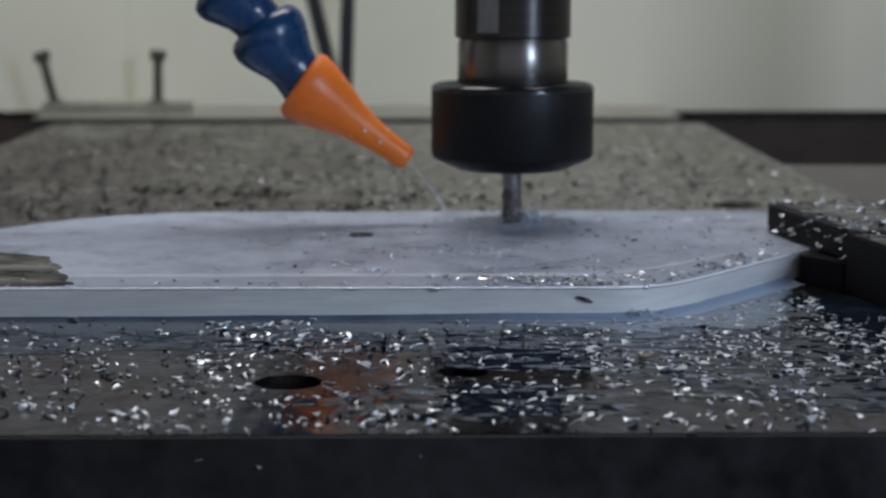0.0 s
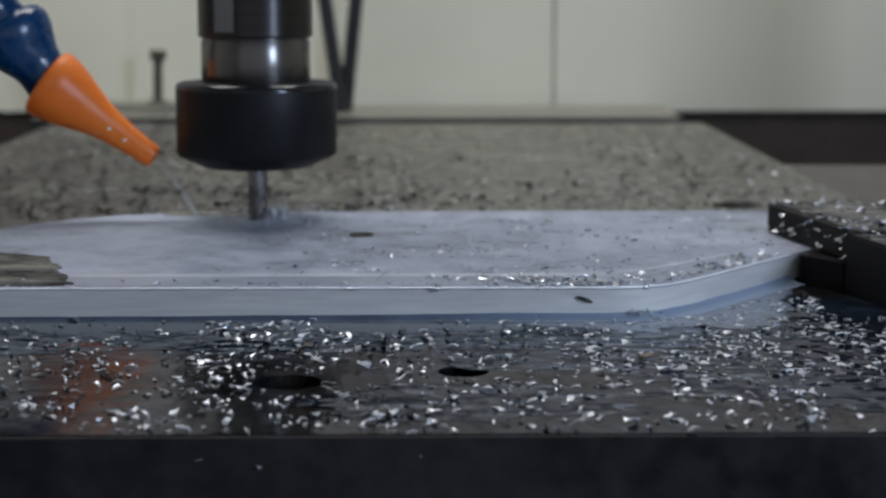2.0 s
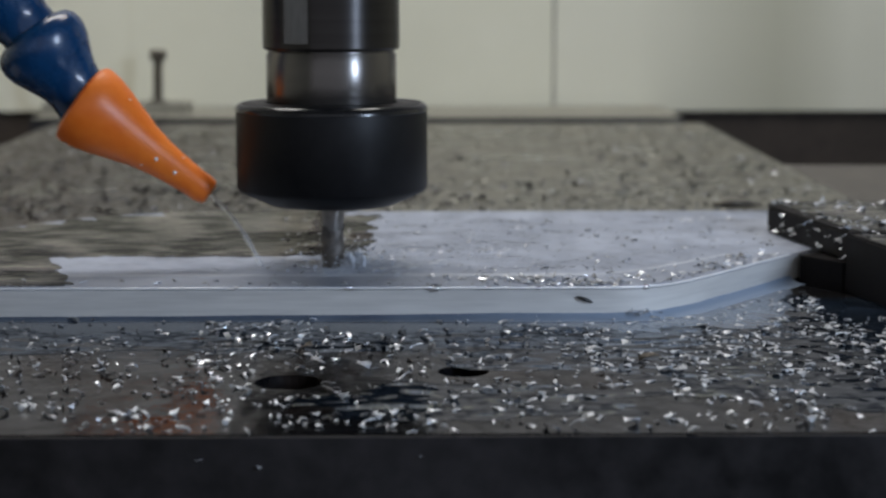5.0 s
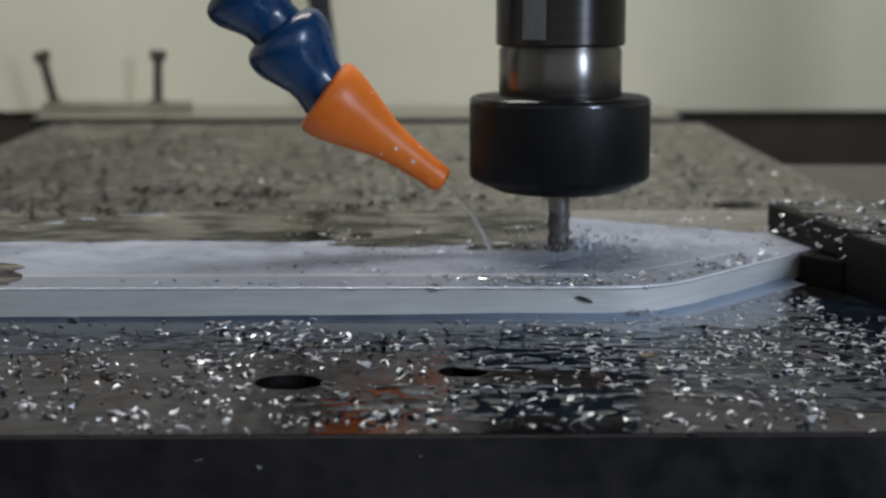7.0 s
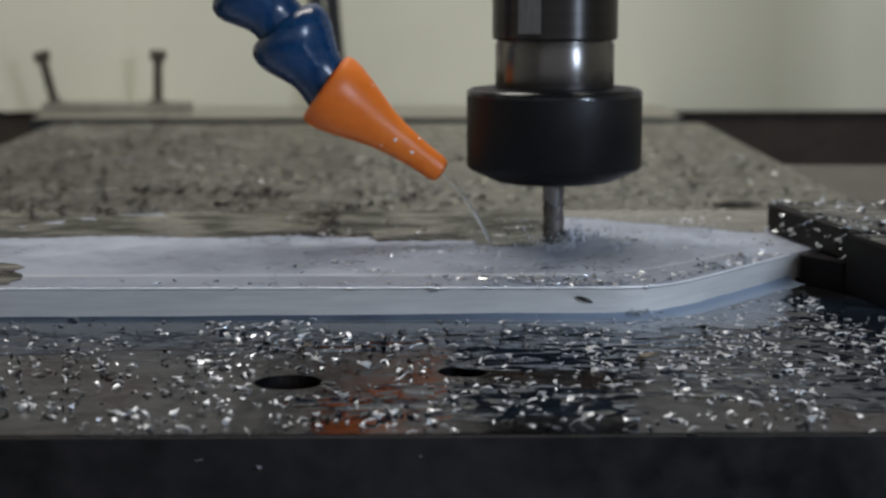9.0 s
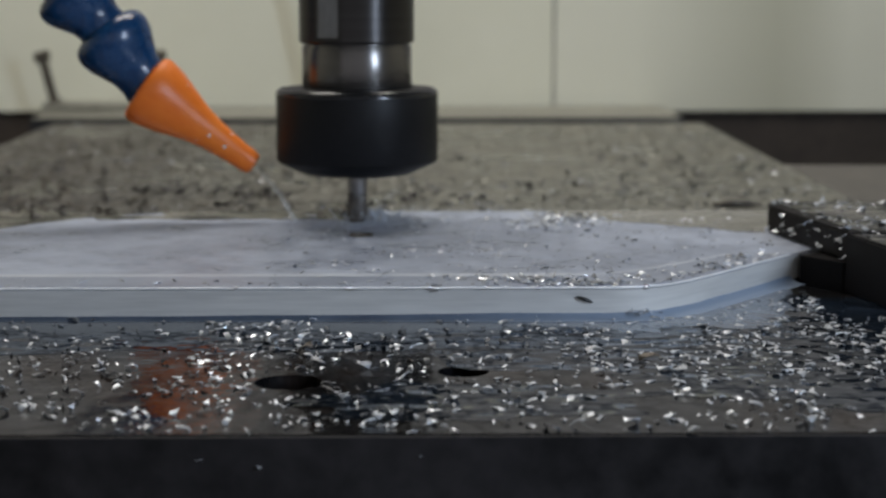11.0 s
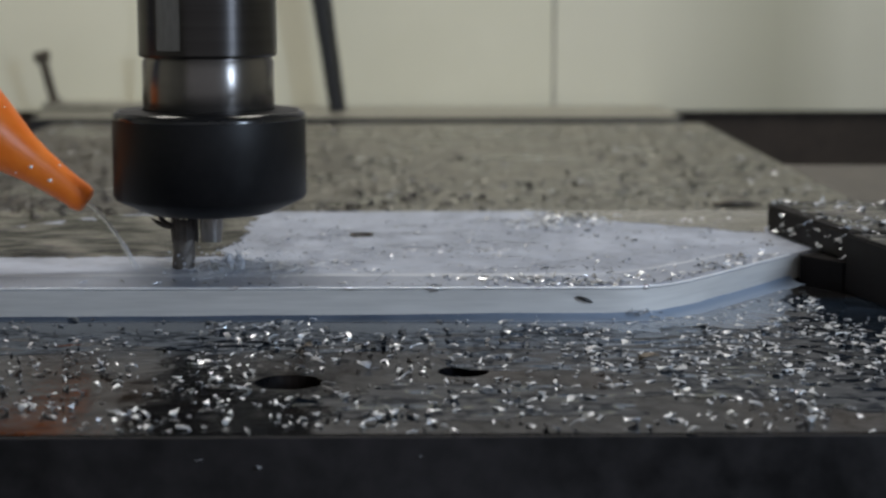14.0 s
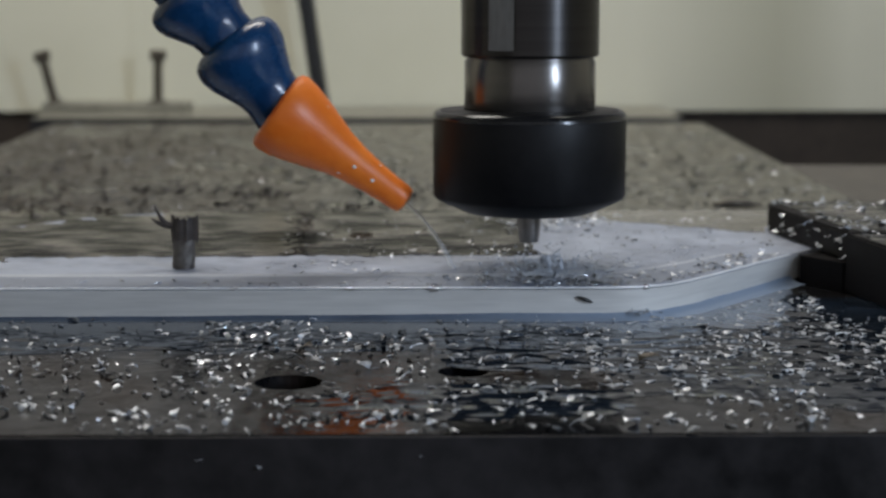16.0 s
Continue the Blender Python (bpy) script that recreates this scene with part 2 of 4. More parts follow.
def tube(bm, pts, radii, seg=14):
    pts = [Vector(p) for p in pts]
    rings = []
    for i, p in enumerate(pts):
        d = (pts[min(i + 1, len(pts) - 1)] - pts[max(i - 1, 0)]).normalized()
        q = d.to_track_quat("Z", "Y").to_matrix()
        r = radii[i] if isinstance(radii, (list, tuple)) else radii
        rings.append([bm.verts.new(p + q @ Vector((r * math.cos(2 * math.pi * k / seg), r * math.sin(2 * math.pi * k / seg), 0))) for k in range(seg)])
    for a, b in zip(rings, rings[1:]):
        for k in range(seg):
            bm.faces.new((a[k], a[(k + 1) % seg], b[(k + 1) % seg], b[k]))
    bm.faces.new(rings[0][::-1])
    bm.faces.new(rings[-1])
    return bm


def prism(bm, outline, z0, z1, holes=()):
    """A slab of that outline with round holes (x, y, radius) through it."""
    loops = [[Vector((x, y, 0)) for x, y in outline]]
    for x, y, r in holes:
        loops.append([Vector((x + r * math.cos(k * math.pi / 14), y + r * math.sin(k * math.pi / 14), 0)) for k in range(28)])
    tops, bots, edges = [], [], []
    for lp in loops:
        t = [bm.verts.new(v + Vector((0, 0, z1))) for v in lp]
        b = [bm.verts.new(v + Vector((0, 0, z0))) for v in lp]
        tops.append(t), bots.append(b)
        for k in range(len(t)):
            j = (k + 1) % len(t)
            bm.faces.new((t[k], t[j], b[j], b[k]))
    for group in (tops, bots):
        es = []
        for lp in group:
            for k in range(len(lp)):
                es.append(bm.edges.get((lp[k], lp[(k + 1) % len(lp)])))
        bmesh.ops.triangle_fill(bm, use_beauty=True, use_dissolve=False, edges=es)
    bmesh.ops.recalc_face_normals(bm, faces=bm.faces)
    return bm


# ---------------------------------------------------------------- the enclosure
def wall(name, a, label, mat=M_WALL, category="wall"):
    return tagged(part(name, box_bm(*a), mat), label, category, kind="structure")


wall("wall_north_side", (-0.9, -0.1855, 1.2405, 1.26, -0.006, 0.120), "cream painted sheet metal panel beyond the seam")
wall("wall_north", (-0.1840, 0.0925, 1.24, 1.26, -0.006, 0.120), "cream painted sheet metal back wall of the enclosure")
wall("wall_north_panel", (0.0945, 0.9, 1.24, 1.26, -0.006, 0.120), "cream painted sheet metal panel with a soft darker band", M_PANEL)
# upper wall is out of view, added only for what the table mirrors
wall("unseen_upper_wall", (-0.9, 0.9, 1.236, 1.262, 0.1205, 0.95), "plain grey upper wall, out of view, added to dim the table's reflections", M_UPPER)
wall("wall_seam_west", (-0.1875, -0.1825, 1.2388, 1.2399, -0.006, 0.1200), "pale seam strip between two wall panels", M_WALL, "seam")
wall("wall_seam", (0.0926, 0.0944, 1.2404, 1.2595, -0.006, 0.1200), "narrow grey seam strip between two wall panels", M_RAIL, "seam")
wall("wall_west", (-0.92, -0.9, -0.9, 1.26, -0.2, 0.95), "cream painted sheet metal side wall")
wall("wall_east", (0.9, 0.92, -0.9, 1.26, -0.2, 0.95), "cream painted sheet metal side wall")
wall("ceiling", (-0.92, 0.92, -0.92, 1.26, 0.95, 0.97), "grey ceiling of the enclosure", M_RAIL, "ceiling")
wall("floor", (-0.92, 0.92, -0.92, 1.30, -0.22, -0.20), "dark chip tray under the machine table", M_BED, "floor")
wall("wall_base", (-0.9, 0.9, 1.243, 1.262, -0.2, -0.0065), "dark brown base below the cream wall", M_BED)
wall("trough", (-0.9, 0.167, 1.080, 1.2425, -0.2, -0.030), "dark ledge under the rail behind the table", M_BED, "trough")
wall("trough_low", (0.1675, 0.9, 1.10, 1.2425, -0.2, -0.11), "dark trough behind the side slab", M_BED, "trough")

# unseen lamps added to light the place, above and beside the camera
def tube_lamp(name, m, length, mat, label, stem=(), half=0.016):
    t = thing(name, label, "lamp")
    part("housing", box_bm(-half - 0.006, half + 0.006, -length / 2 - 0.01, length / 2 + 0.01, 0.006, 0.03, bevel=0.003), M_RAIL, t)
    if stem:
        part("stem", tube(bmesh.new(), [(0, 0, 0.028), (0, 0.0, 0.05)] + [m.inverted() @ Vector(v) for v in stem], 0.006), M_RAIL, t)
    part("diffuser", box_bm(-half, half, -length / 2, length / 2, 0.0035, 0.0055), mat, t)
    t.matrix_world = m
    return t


tube_lamp("work_lamp", look(*LAMP_A), 0.22, M_LED, "slim cool white work lamp, out of view, aimed at the plate", [(0.56, -0.07, 0.40), (0.58, -0.08, 0.95)])
tube_lamp("added_ceiling_lamp", look(*LAMP_B) @ pose(0, 0, 0, 0, 0, 90), 0.8, M_LED2, "wide white panel lamp, out of view, added under the ceiling", [(-0.10, 0.86, 0.95)], 0.17)

# ---------------------------------------------------------------- machine table
TABLE = [(-0.2060, 0.336), (0.166, 0.336), (0.166, 1.060), (-0.2060, 1.060)]
table = thing("machine_table", "dark wet steel machine table littered with bright chips", "table")
part("table_top", prism(bmesh.new(), TABLE, -0.012, 0.0, holes=[(-0.0264, 0.3803, 0.0072), (0.0105, 0.3903, 0.0055)]), M_TABLE, table)
part("table_body", box_bm(-0.2055, 0.165, 0.3365, 1.0595, -0.2, -0.0125), M_FRONT, table, "black painted side of the table")
part("front_lip", box_bm(-0.2060, 0.166, 0.3345, 0.3358, -0.20, -0.0002, bevel=0.0004), M_FRONT, table, "black front face of the table")
side = thing("side_slab", "grey oily steel slab beside the machine table", "slab")
part("slab_top", box_bm(0.1675, 0.60, 0.45, 0.835, -0.03, -0.001, bevel=0.001), M_SLAB, side)
part("slab_foot", box_bm(0.20, 0.58, 0.48, 0.80, -0.2, -0.0305), M_BED, side)



def crust_material():
    """Swarf dust caked on the table: pale and dry on one side, brown and damp towards the other."""
    m, nt, p = nodes_of("caked_swarf")
    tc = nt.nodes.new("ShaderNodeTexCoord")
    sep = nt.nodes.new("ShaderNodeSeparateXYZ")
    link(nt, tc.outputs["Object"], sep.inputs["Vector"])
    drift = noise_node(nt, 14, 5, (1.0, 0.5, 1.0))
    wob = nt.nodes.new("ShaderNodeMath")
    wob.operation = "MULTIPLY_ADD"
    link(nt, drift, wob.inputs[0])
    wob.inputs[1].default_value = 0.34
    link(nt, sep.outputs["X"], wob.inputs[2])
    span = nt.nodes.new("ShaderNodeMapRange")
    span.inputs["From Min"].default_value, span.inputs["From Max"].default_value = 0.015, 0.20
    link(nt, wob.outputs[0], span.inputs["Value"])
    mottle = noise_node(nt, 130, 5, (1.0, 0.7, 1.0), offset=(1, 5, 0))
    patch = noise_node(nt, 38, 4, (0.8, 0.6, 1.0), offset=(8, 5, 0))
    dry = mix_rgb(nt, ramp(nt, mix_rgb(nt, 0.5, mottle, patch), [(0.40, 0.0), (0.58, 1.0)]), (0.060, 0.057, 0.046), (0.175, 0.170, 0.140))
    wet = mix_rgb(nt, ramp(nt, mix_rgb(nt, 0.5, mottle, patch), [(0.40, 0.0), (0.60, 1.0)]), (0.018, 0.015, 0.013), (0.075, 0.067, 0.057))
    link(nt, mix_rgb(nt, span.outputs["Result"], wet, dry), p.inputs["Base Color"])
    link(nt, ramp(nt, patch, [(0.35, 0.18), (0.6, 0.48)]), p.inputs["Roughness"])
    p.inputs["Specular IOR Level"].default_value = 0.32
    bump(nt, p, mottle, 0.4, 0.0007)
    return m


crust = box_bm(-0.2055, 0.1648, 0.604, 1.0585, 0.00002, 0.0003)
tagged(part("swarf_crust", crust, crust_material()), "caked brown and pale swarf dust on the table", "dust")

rail = thing("back_rail", "pale grey steel rail along the foot of the back wall", "rail")
# black strip stands in for the shade between rail and table
part("gap_shade", box_bm(-0.235, 0.166, 1.1370, 1.1415, -0.0295, -0.0029), M_RUBBER, rail, "black strip for the shade in the gap before the rail")
part("rail_bar", box_bm(-0.235, 0.166, 1.142, 1.236, -0.0295, -0.0025, bevel=0.001), M_RAIL, rail)


def bolt(x, y, lean, label):
    b = thing("bolt", label, "bolt", "bolts on the clamp strap")
    part("shank", lathe(bmesh.new(), [(0, 0), (0.0029, 0), (0.0029, 0.027), (0.0031, 0.028), (0, 0.028)], seg=20), M_RUST, b, smooth=True)
    part("head", lathe(bmesh.new(), [(0, 0.0265), (0.0044, 0.0265), (0.0052, 0.028), (0.0052, 0.0325), (0.0044, 0.0335), (0.0022, 0.0335), (0.0022, 0.031), (0, 0.031)], seg=6), M_RUST, b)
    part("washer", lathe(bmesh.new(), [(0.003, 0.0), (0.0062, 0.0), (0.0062, 0.0012), (0.003, 0.0012)], seg=24), M_RUST, b, smooth=True)
    b.matrix_world = pose(x, y, 0.0035, 0, lean, 0)
    return b


strap = thing("clamp_strap", "flat oily steel strap lying on the rail", "strap")
part("strap_bar", box_bm(-0.236, -0.1435, 1.178, 1.206, -0.0024, 0.0035, bevel=0.0006), M_RAIL, strap)
bolt(-0.2297, 1.19, -14, "oily steel socket bolt leaning in its strap")
bolt(-0.1637, 1.19, 1, "oily steel socket bolt standing upright in its strap")

def pool_material():
    m, nt, p = nodes_of("dark_coolant_pool")
    wave = noise_node(nt, 95, 1.2, (1.0, 1.15, 1.0), offset=(4, 4, 0))
    slow = noise_node(nt, 24, 3, (0.8, 1.0, 1.0))
    link(nt, ramp(nt, slow, [(0.35, (0.004, 0.007, 0.012)), (0.65, (0.012, 0.018, 0.028))]), p.inputs["Base Color"])
    p.inputs["Roughness"].default_value = 0.045
    p.inputs["IOR"].default_value = 1.34
    crack = noise_node(nt, 85, 2.5, (1, 1, 1), offset=(6, 1, 0))
    link(nt, ramp(nt, crack, [(0.42, 0.62), (0.47, 0.05), (0.50, 0.05), (0.55, 0.62)]), p.inputs["Specular IOR Level"])
    bump(nt, p, mix_rgb(nt, 0.2, wave, slow), 0.7, 0.0026)
    return m


M_POOL = pool_material()


def milky(name, clear, glow_tint, x0, x1, rough):
    """Coolant that turns from clear to milky along the plate, painting the glow towards the rounded corner."""
    m, nt, p = nodes_of(name)
    tc = nt.nodes.new("ShaderNodeTexCoord")
    sep = nt.nodes.new("ShaderNodeSeparateXYZ")
    link(nt, tc.outputs["Object"], sep.inputs["Vector"])
    span = nt.nodes.new("ShaderNodeMapRange")
    span.inputs["From Min"].default_value, span.inputs["From Max"].default_value = x0, x1
    link(nt, sep.outputs["X"], span.inputs["Value"])
    swirl = noise_node(nt, 60, 4)
    f = mix_rgb(nt, 0.35, span.outputs["Result"], swirl)
    link(nt, mix_rgb(nt, ramp(nt, f, [(0.15, 0.0), (0.75, 1.0)]), clear, glow_tint), p.inputs["Base Color"])
    link(nt, ramp(nt, swirl, [(0.35, rough), (0.65, rough * 2)]), p.inputs["Roughness"])
    bump(nt, p, swirl, 0.25, 0.0005)
    return m


# the foot's dark blue shade and the corner's glow are in this colour
M_BEAD = milky("blue_coolant_glow", (0.055, 0.078, 0.12), (0.27, 0.335, 0.44), -0.01, 0.07, 0.12)


def pool(cx, cy, rx, ry, seed, label, rise=0.0):
    """A shallow puddle with a wandering rim."""
    r = random.Random(seed)
    ph = [r.uniform(0, 6.28) for _ in range(4)]
    rim = []
    for k in range(90):
        a = 2 * math.pi * k / 90
        w = 1 + 0.16 * math.sin(2 * a + ph[0]) + 0.12 * math.sin(5 * a + ph[1]) + 0.08 * math.sin(9 * a + ph[2]) + 0.05 * math.sin(17 * a + ph[3])
        rim.append((cx + rx * w * math.cos(a), max(0.3375, cy + ry * w * math.sin(a))))
    bm = bmesh.new()
    low = [bm.verts.new((x, y, 0.00002 + rise)) for x, y in rim]
    top = [bm.verts.new((cx + (x - cx) * 0.90, cy + (y - cy) * 0.90, 0.00005 + rise)) for x, y in rim]
    for k in range(90):
        q = (k + 1) % 90
        bm.faces.new((low[k], low[q], top[q], top[k]))
    bm.faces.new(top)
    bm.faces.new(low[::-1])
    return tagged(part("coolant_pool", bm, M_POOL, smooth=True), label, "puddle", "pools on the table")


pool(0.086, 0.426, 0.064, 0.066, 3, "dark rippled coolant pool beside the plate and clamp")
pool(-0.050, 0.428, 0.060, 0.020, 4, "dark shallow coolant pool before the plate", 0.00002)
pool(0.108, 0.372, 0.046, 0.030, 12, "dark coolant pool along the front of the table", 0.00006)
pool(0.012, 0.362, 0.040, 0.014, 6, "dark shallow coolant pool near the table's edge", 0.00004)

# ---------------------------------------------------------------- workpiece and clamp
corner = [(0.048, 0.4510), (0.0525, 0.4513), (0.0565, 0.4522), (0.0605, 0.4540), (0.0645, 0.4567), (0.0685, 0.4605), (0.0725, 0.4651), (0.0770, 0.4706), (0.084, 0.4795), (0.094, 0.4925), (0.104, 0.5050), (0.130, 0.5330), (0.150, 0.5600), (0.152, 0.5800), (0.140, 0.6010)]
BACK = [(-0.205, 0.4600), (-0.160, 0.5120), (-0.126, 0.5606), (-0.118, 0.5721), (-0.1077, 0.5827), (-0.0967, 0.5915), (-0.0795, 0.5985), (-0.060, 0.6010)]
PLATE = [(-0.205, 0.4515)] + corner + BACK[::-1]
plate = thing("aluminium_plate", "flat machined aluminium plate with a rounded corner, wet with coolant", "plate")
# dark inset spacer added to draw the shadow line under the plate
part("shadow_gap_sheet", prism(bmesh.new(), [(-0.202, 0.4545), (0.05, 0.4545), (0.105, 0.513), (0.14, 0.5600), (0.135, 0.598), (-0.065, 0.598), (-0.11, 0.575), (-0.158, 0.509), (-0.200, 0.459)], 0.0, 0.0009), M_BED, plate, "thin dark spacer added for the shadow gap under the plate")
pbm = prism(bmesh.new(), PLATE, 0.0009, 0.008, holes=[(-0.0156, 0.544, 0.0030)])
bmesh.ops.bevel(pbm, geom=[e for e in pbm.edges if min(v.co.z for v in e.verts) > 0.0079 and any(abs(f.normal.z) < 0.5 for f in e.link_faces)], offset=0.0006, segments=4, affect="EDGES")
body = part("plate_body", pbm, M_PLATE, plate, smooth=True)
body.data.set_sharp_from_angle(angle=radians(16))
body.data.materials.append(M_SIDE)
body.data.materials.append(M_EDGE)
# bevel faces that slope upwards take the painted highlight
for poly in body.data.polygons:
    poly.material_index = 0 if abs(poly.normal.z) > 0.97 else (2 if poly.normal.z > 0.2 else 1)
bead_in = [(-0.204, 0.4517), (-0.15, 0.4515), (-0.12, 0.4515), (-0.10, 0.4515), (-0.08, 0.4515), (-0.06, 0.4514), (-0.04, 0.4514), (-0.02, 0.4513), (0.0, 0.4512), (0.02, 0.4511)] + corner[:11]
bead = bmesh.new()
rows = []
for k, (x, y) in enumerate(bead_in):
    ax, ay = bead_in[max(k - 1, 0)]
    bx, by = bead_in[min(k + 1, len(bead_in) - 1)]
    n = Vector((by - ay, -(bx - ax), 0)).normalized()
    g = np.interp(x, [-0.12, -0.04, 0.02, 0.06, 0.085, 0.104], [0.36, 0.48, 0.62, 0.70, 0.75, 0.8]) * (1.0 + 0.08 * math.sin(k * 2.3))
    rows.append([bead.verts.new(Vector((x, y, 0)) + n * d + Vector((0, 0, h))) for d, h in ((-0.0004, 0.00005), (-0.0004, 0.0027 * g), (0.0003, 0.0023 * g), (0.0010, 0.0013 * g), (0.0024, 0.0005 * g), (0.0050, 0.00006))])
for a, b in zip(rows, rows[1:]):
    for q in range(6):
        bead.faces.new((a[q], a[(q + 1) % 6], b[(q + 1) % 6], b[q]))
strip, lanes = bmesh.new(), []
for k in range(121):
    u = k / 120 * (len(bead_in) - 1)
    q = min(int(u), len(bead_in) - 2)
    a, b = Vector((*bead_in[q], 0)), Vector((*bead_in[q + 1], 0))
    n = Vector(((b - a).y, -(b - a).x, 0)).normalized()
    c = a.lerp(b, u - q)
    wide = 0.015 + 0.0035 * math.sin(k * 0.31) + 0.002 * math.sin(k * 0.83 + 1) + 0.001 * math.sin(k * 2.1)
    wide += 0.011 * math.exp(-((k - 94) / 13) ** 2)
    wide *= min(1.0, 0.35 + (120 - k) / 30)
    lanes.append([strip.verts.new(c + n * d + Vector((0, 0, h))) for d, h in ((0.0, 0.00002), (0.0, 0.00016), (wide - 0.002, 0.00014), (wide, 0.00002))])
for a, b in zip(lanes, lanes[1:]):
    for q in range(4):
        strip.faces.new((a[q], a[(q + 1) % 4], b[(q + 1) % 4], b[q]))
strip.faces.new(lanes[0][::-1])
strip.faces.new(lanes[-1])
# its paler end paints the lit plate's reflection on the wet table
M_WET = milky("grey_coolant_glow", (0.045, 0.054, 0.066), (0.135, 0.165, 0.215), 0.0, 0.08, 0.08)
tagged(part("wet_margin", strip, M_WET, smooth=True), "thin grey sheet of coolant along the plate's foot, its corner glow painted", "coolant")
bead.faces.new(rows[0][::-1])
bead.faces.new(rows[-1])
tagged(part("coolant_bead", bead, M_BEAD, smooth=True), "blue coolant along the plate's foot with the corner's glow painted in", "coolant")
part("hole_burr", lathe(bmesh.new(), [(0.0028, -0.0006), (0.0036, 0.0), (0.0033, 0.0005), (0.0029, 0.0004), (0.0027, -0.0006)], pose(-0.0156, 0.544, 0.0081), seg=28), M_RUST, plate, "dark burr round the drilled hole", smooth=True)
near = [(-0.199, 0.4530), (0.046, 0.4526), (0.0560, 0.4540), (0.0640, 0.4582), (0.0715, 0.4662), (0.080, 0.4770), (0.090, 0.4900)]
mid_line = [(-0.199, 0.4685), (0.036, 0.4682), (0.0475, 0.4695), (0.0560, 0.4740), (0.0640, 0.4812), (0.0735, 0.4900), (0.086, 0.5030)]
crest = [(x - 0.0004, y + (0.0042 if k < 2 else 0.0022)) for k, (x, y) in enumerate(mid_line)]
part("uncut_rim", prism(bmesh.new(), near + mid_line[::-1], 0.0078, 0.00808), M_RIM, plate, "smooth blue wet rim along the cut")
part("burr_ridge", prism(bmesh.new(), mid_line + crest[::-1], 0.0078, 0.00812), M_BURR, plate, "pale line of coolant along the cut")
# pale tube added to draw the edge's highlight
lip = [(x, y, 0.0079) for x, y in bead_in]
part("upper_edge_highlight", tube(bmesh.new(), lip, 0.00024, seg=8), M_EDGE, plate, "thin highlight painted along the plate's upper edge", smooth=True)
PZ = 0.0080

clamp = thing("hold_down_clamp", "black steel hold-down clamp strewn with bright chips", "clamp")
bm = prism(bmesh.new(), [(0.1060, 0.5480), (0.1165, 0.4900), (0.30, 0.4900), (0.30, 0.5600), (0.1080, 0.5600)], 0.0081, 0.0160)
bmesh.ops.bevel(bm, geom=[e for e in bm.edges if e.calc_length() > 0.004], offset=0.0006, segments=2, affect="EDGES")
part("clamp_bar", bm, M_DARKSTEEL, clamp)
bm = prism(bmesh.new(), [(0.1156, 0.4897), (0.1225, 0.4560), (0.30, 0.4560), (0.30, 0.4897)], 0.0001, 0.0157)
bmesh.ops.bevel(bm, geom=[e for e in bm.edges if e.calc_length() > 0.004], offset=0.0005, segments=2, affect="EDGES")
part("clamp_block", bm, M_DARKSTEEL, clamp, "black block at the end of the clamp")
bm = prism(bmesh.new(), [(0.1065, 0.5040), (0.1150, 0.4900), (0.1400, 0.4900), (0.1400, 0.5300)], 0.0001, 0.0079)
part("clamp_heel", bm, M_DARKSTEEL, clamp)
part("slot", box_bm(0.130, 0.16, 0.474, 0.486, 0.0157, 0.0175, bevel=0.0005), M_RUST, clamp, "raised steel washer bar")

r9 = random.Random(3)
wet_top = [(0.1088, 0.5560)] + [(0.1088 + 0.0100 * k / 8 + r9.uniform(0.0002, 0.0018), 0.5560 - 0.0625 * k / 8) for k in range(1, 8)] + [(0.1200, 0.4930), (0.135, 0.4938), (0.150, 0.4925), (0.19, 0.4930), (0.19, 0.5570)]
part("coolant_skin", prism(bmesh.new(), wet_top, 0.0159, 0.01615), M_FILM, clamp, "thin grey coolant lying on the clamp")

wet_block = [(0.1245, 0.4595), (0.1215, 0.4680), (0.1195, 0.4780), (0.1175, 0.4885), (0.128, 0.4880), (0.19, 0.4885), (0.19, 0.4600), (0.150, 0.4585), (0.138, 0.4605)]
part("coolant_skin", prism(bmesh.new(), wet_block, 0.0156, 0.01583), M_FILM, clamp, "thin grey coolant lying on the clamp")

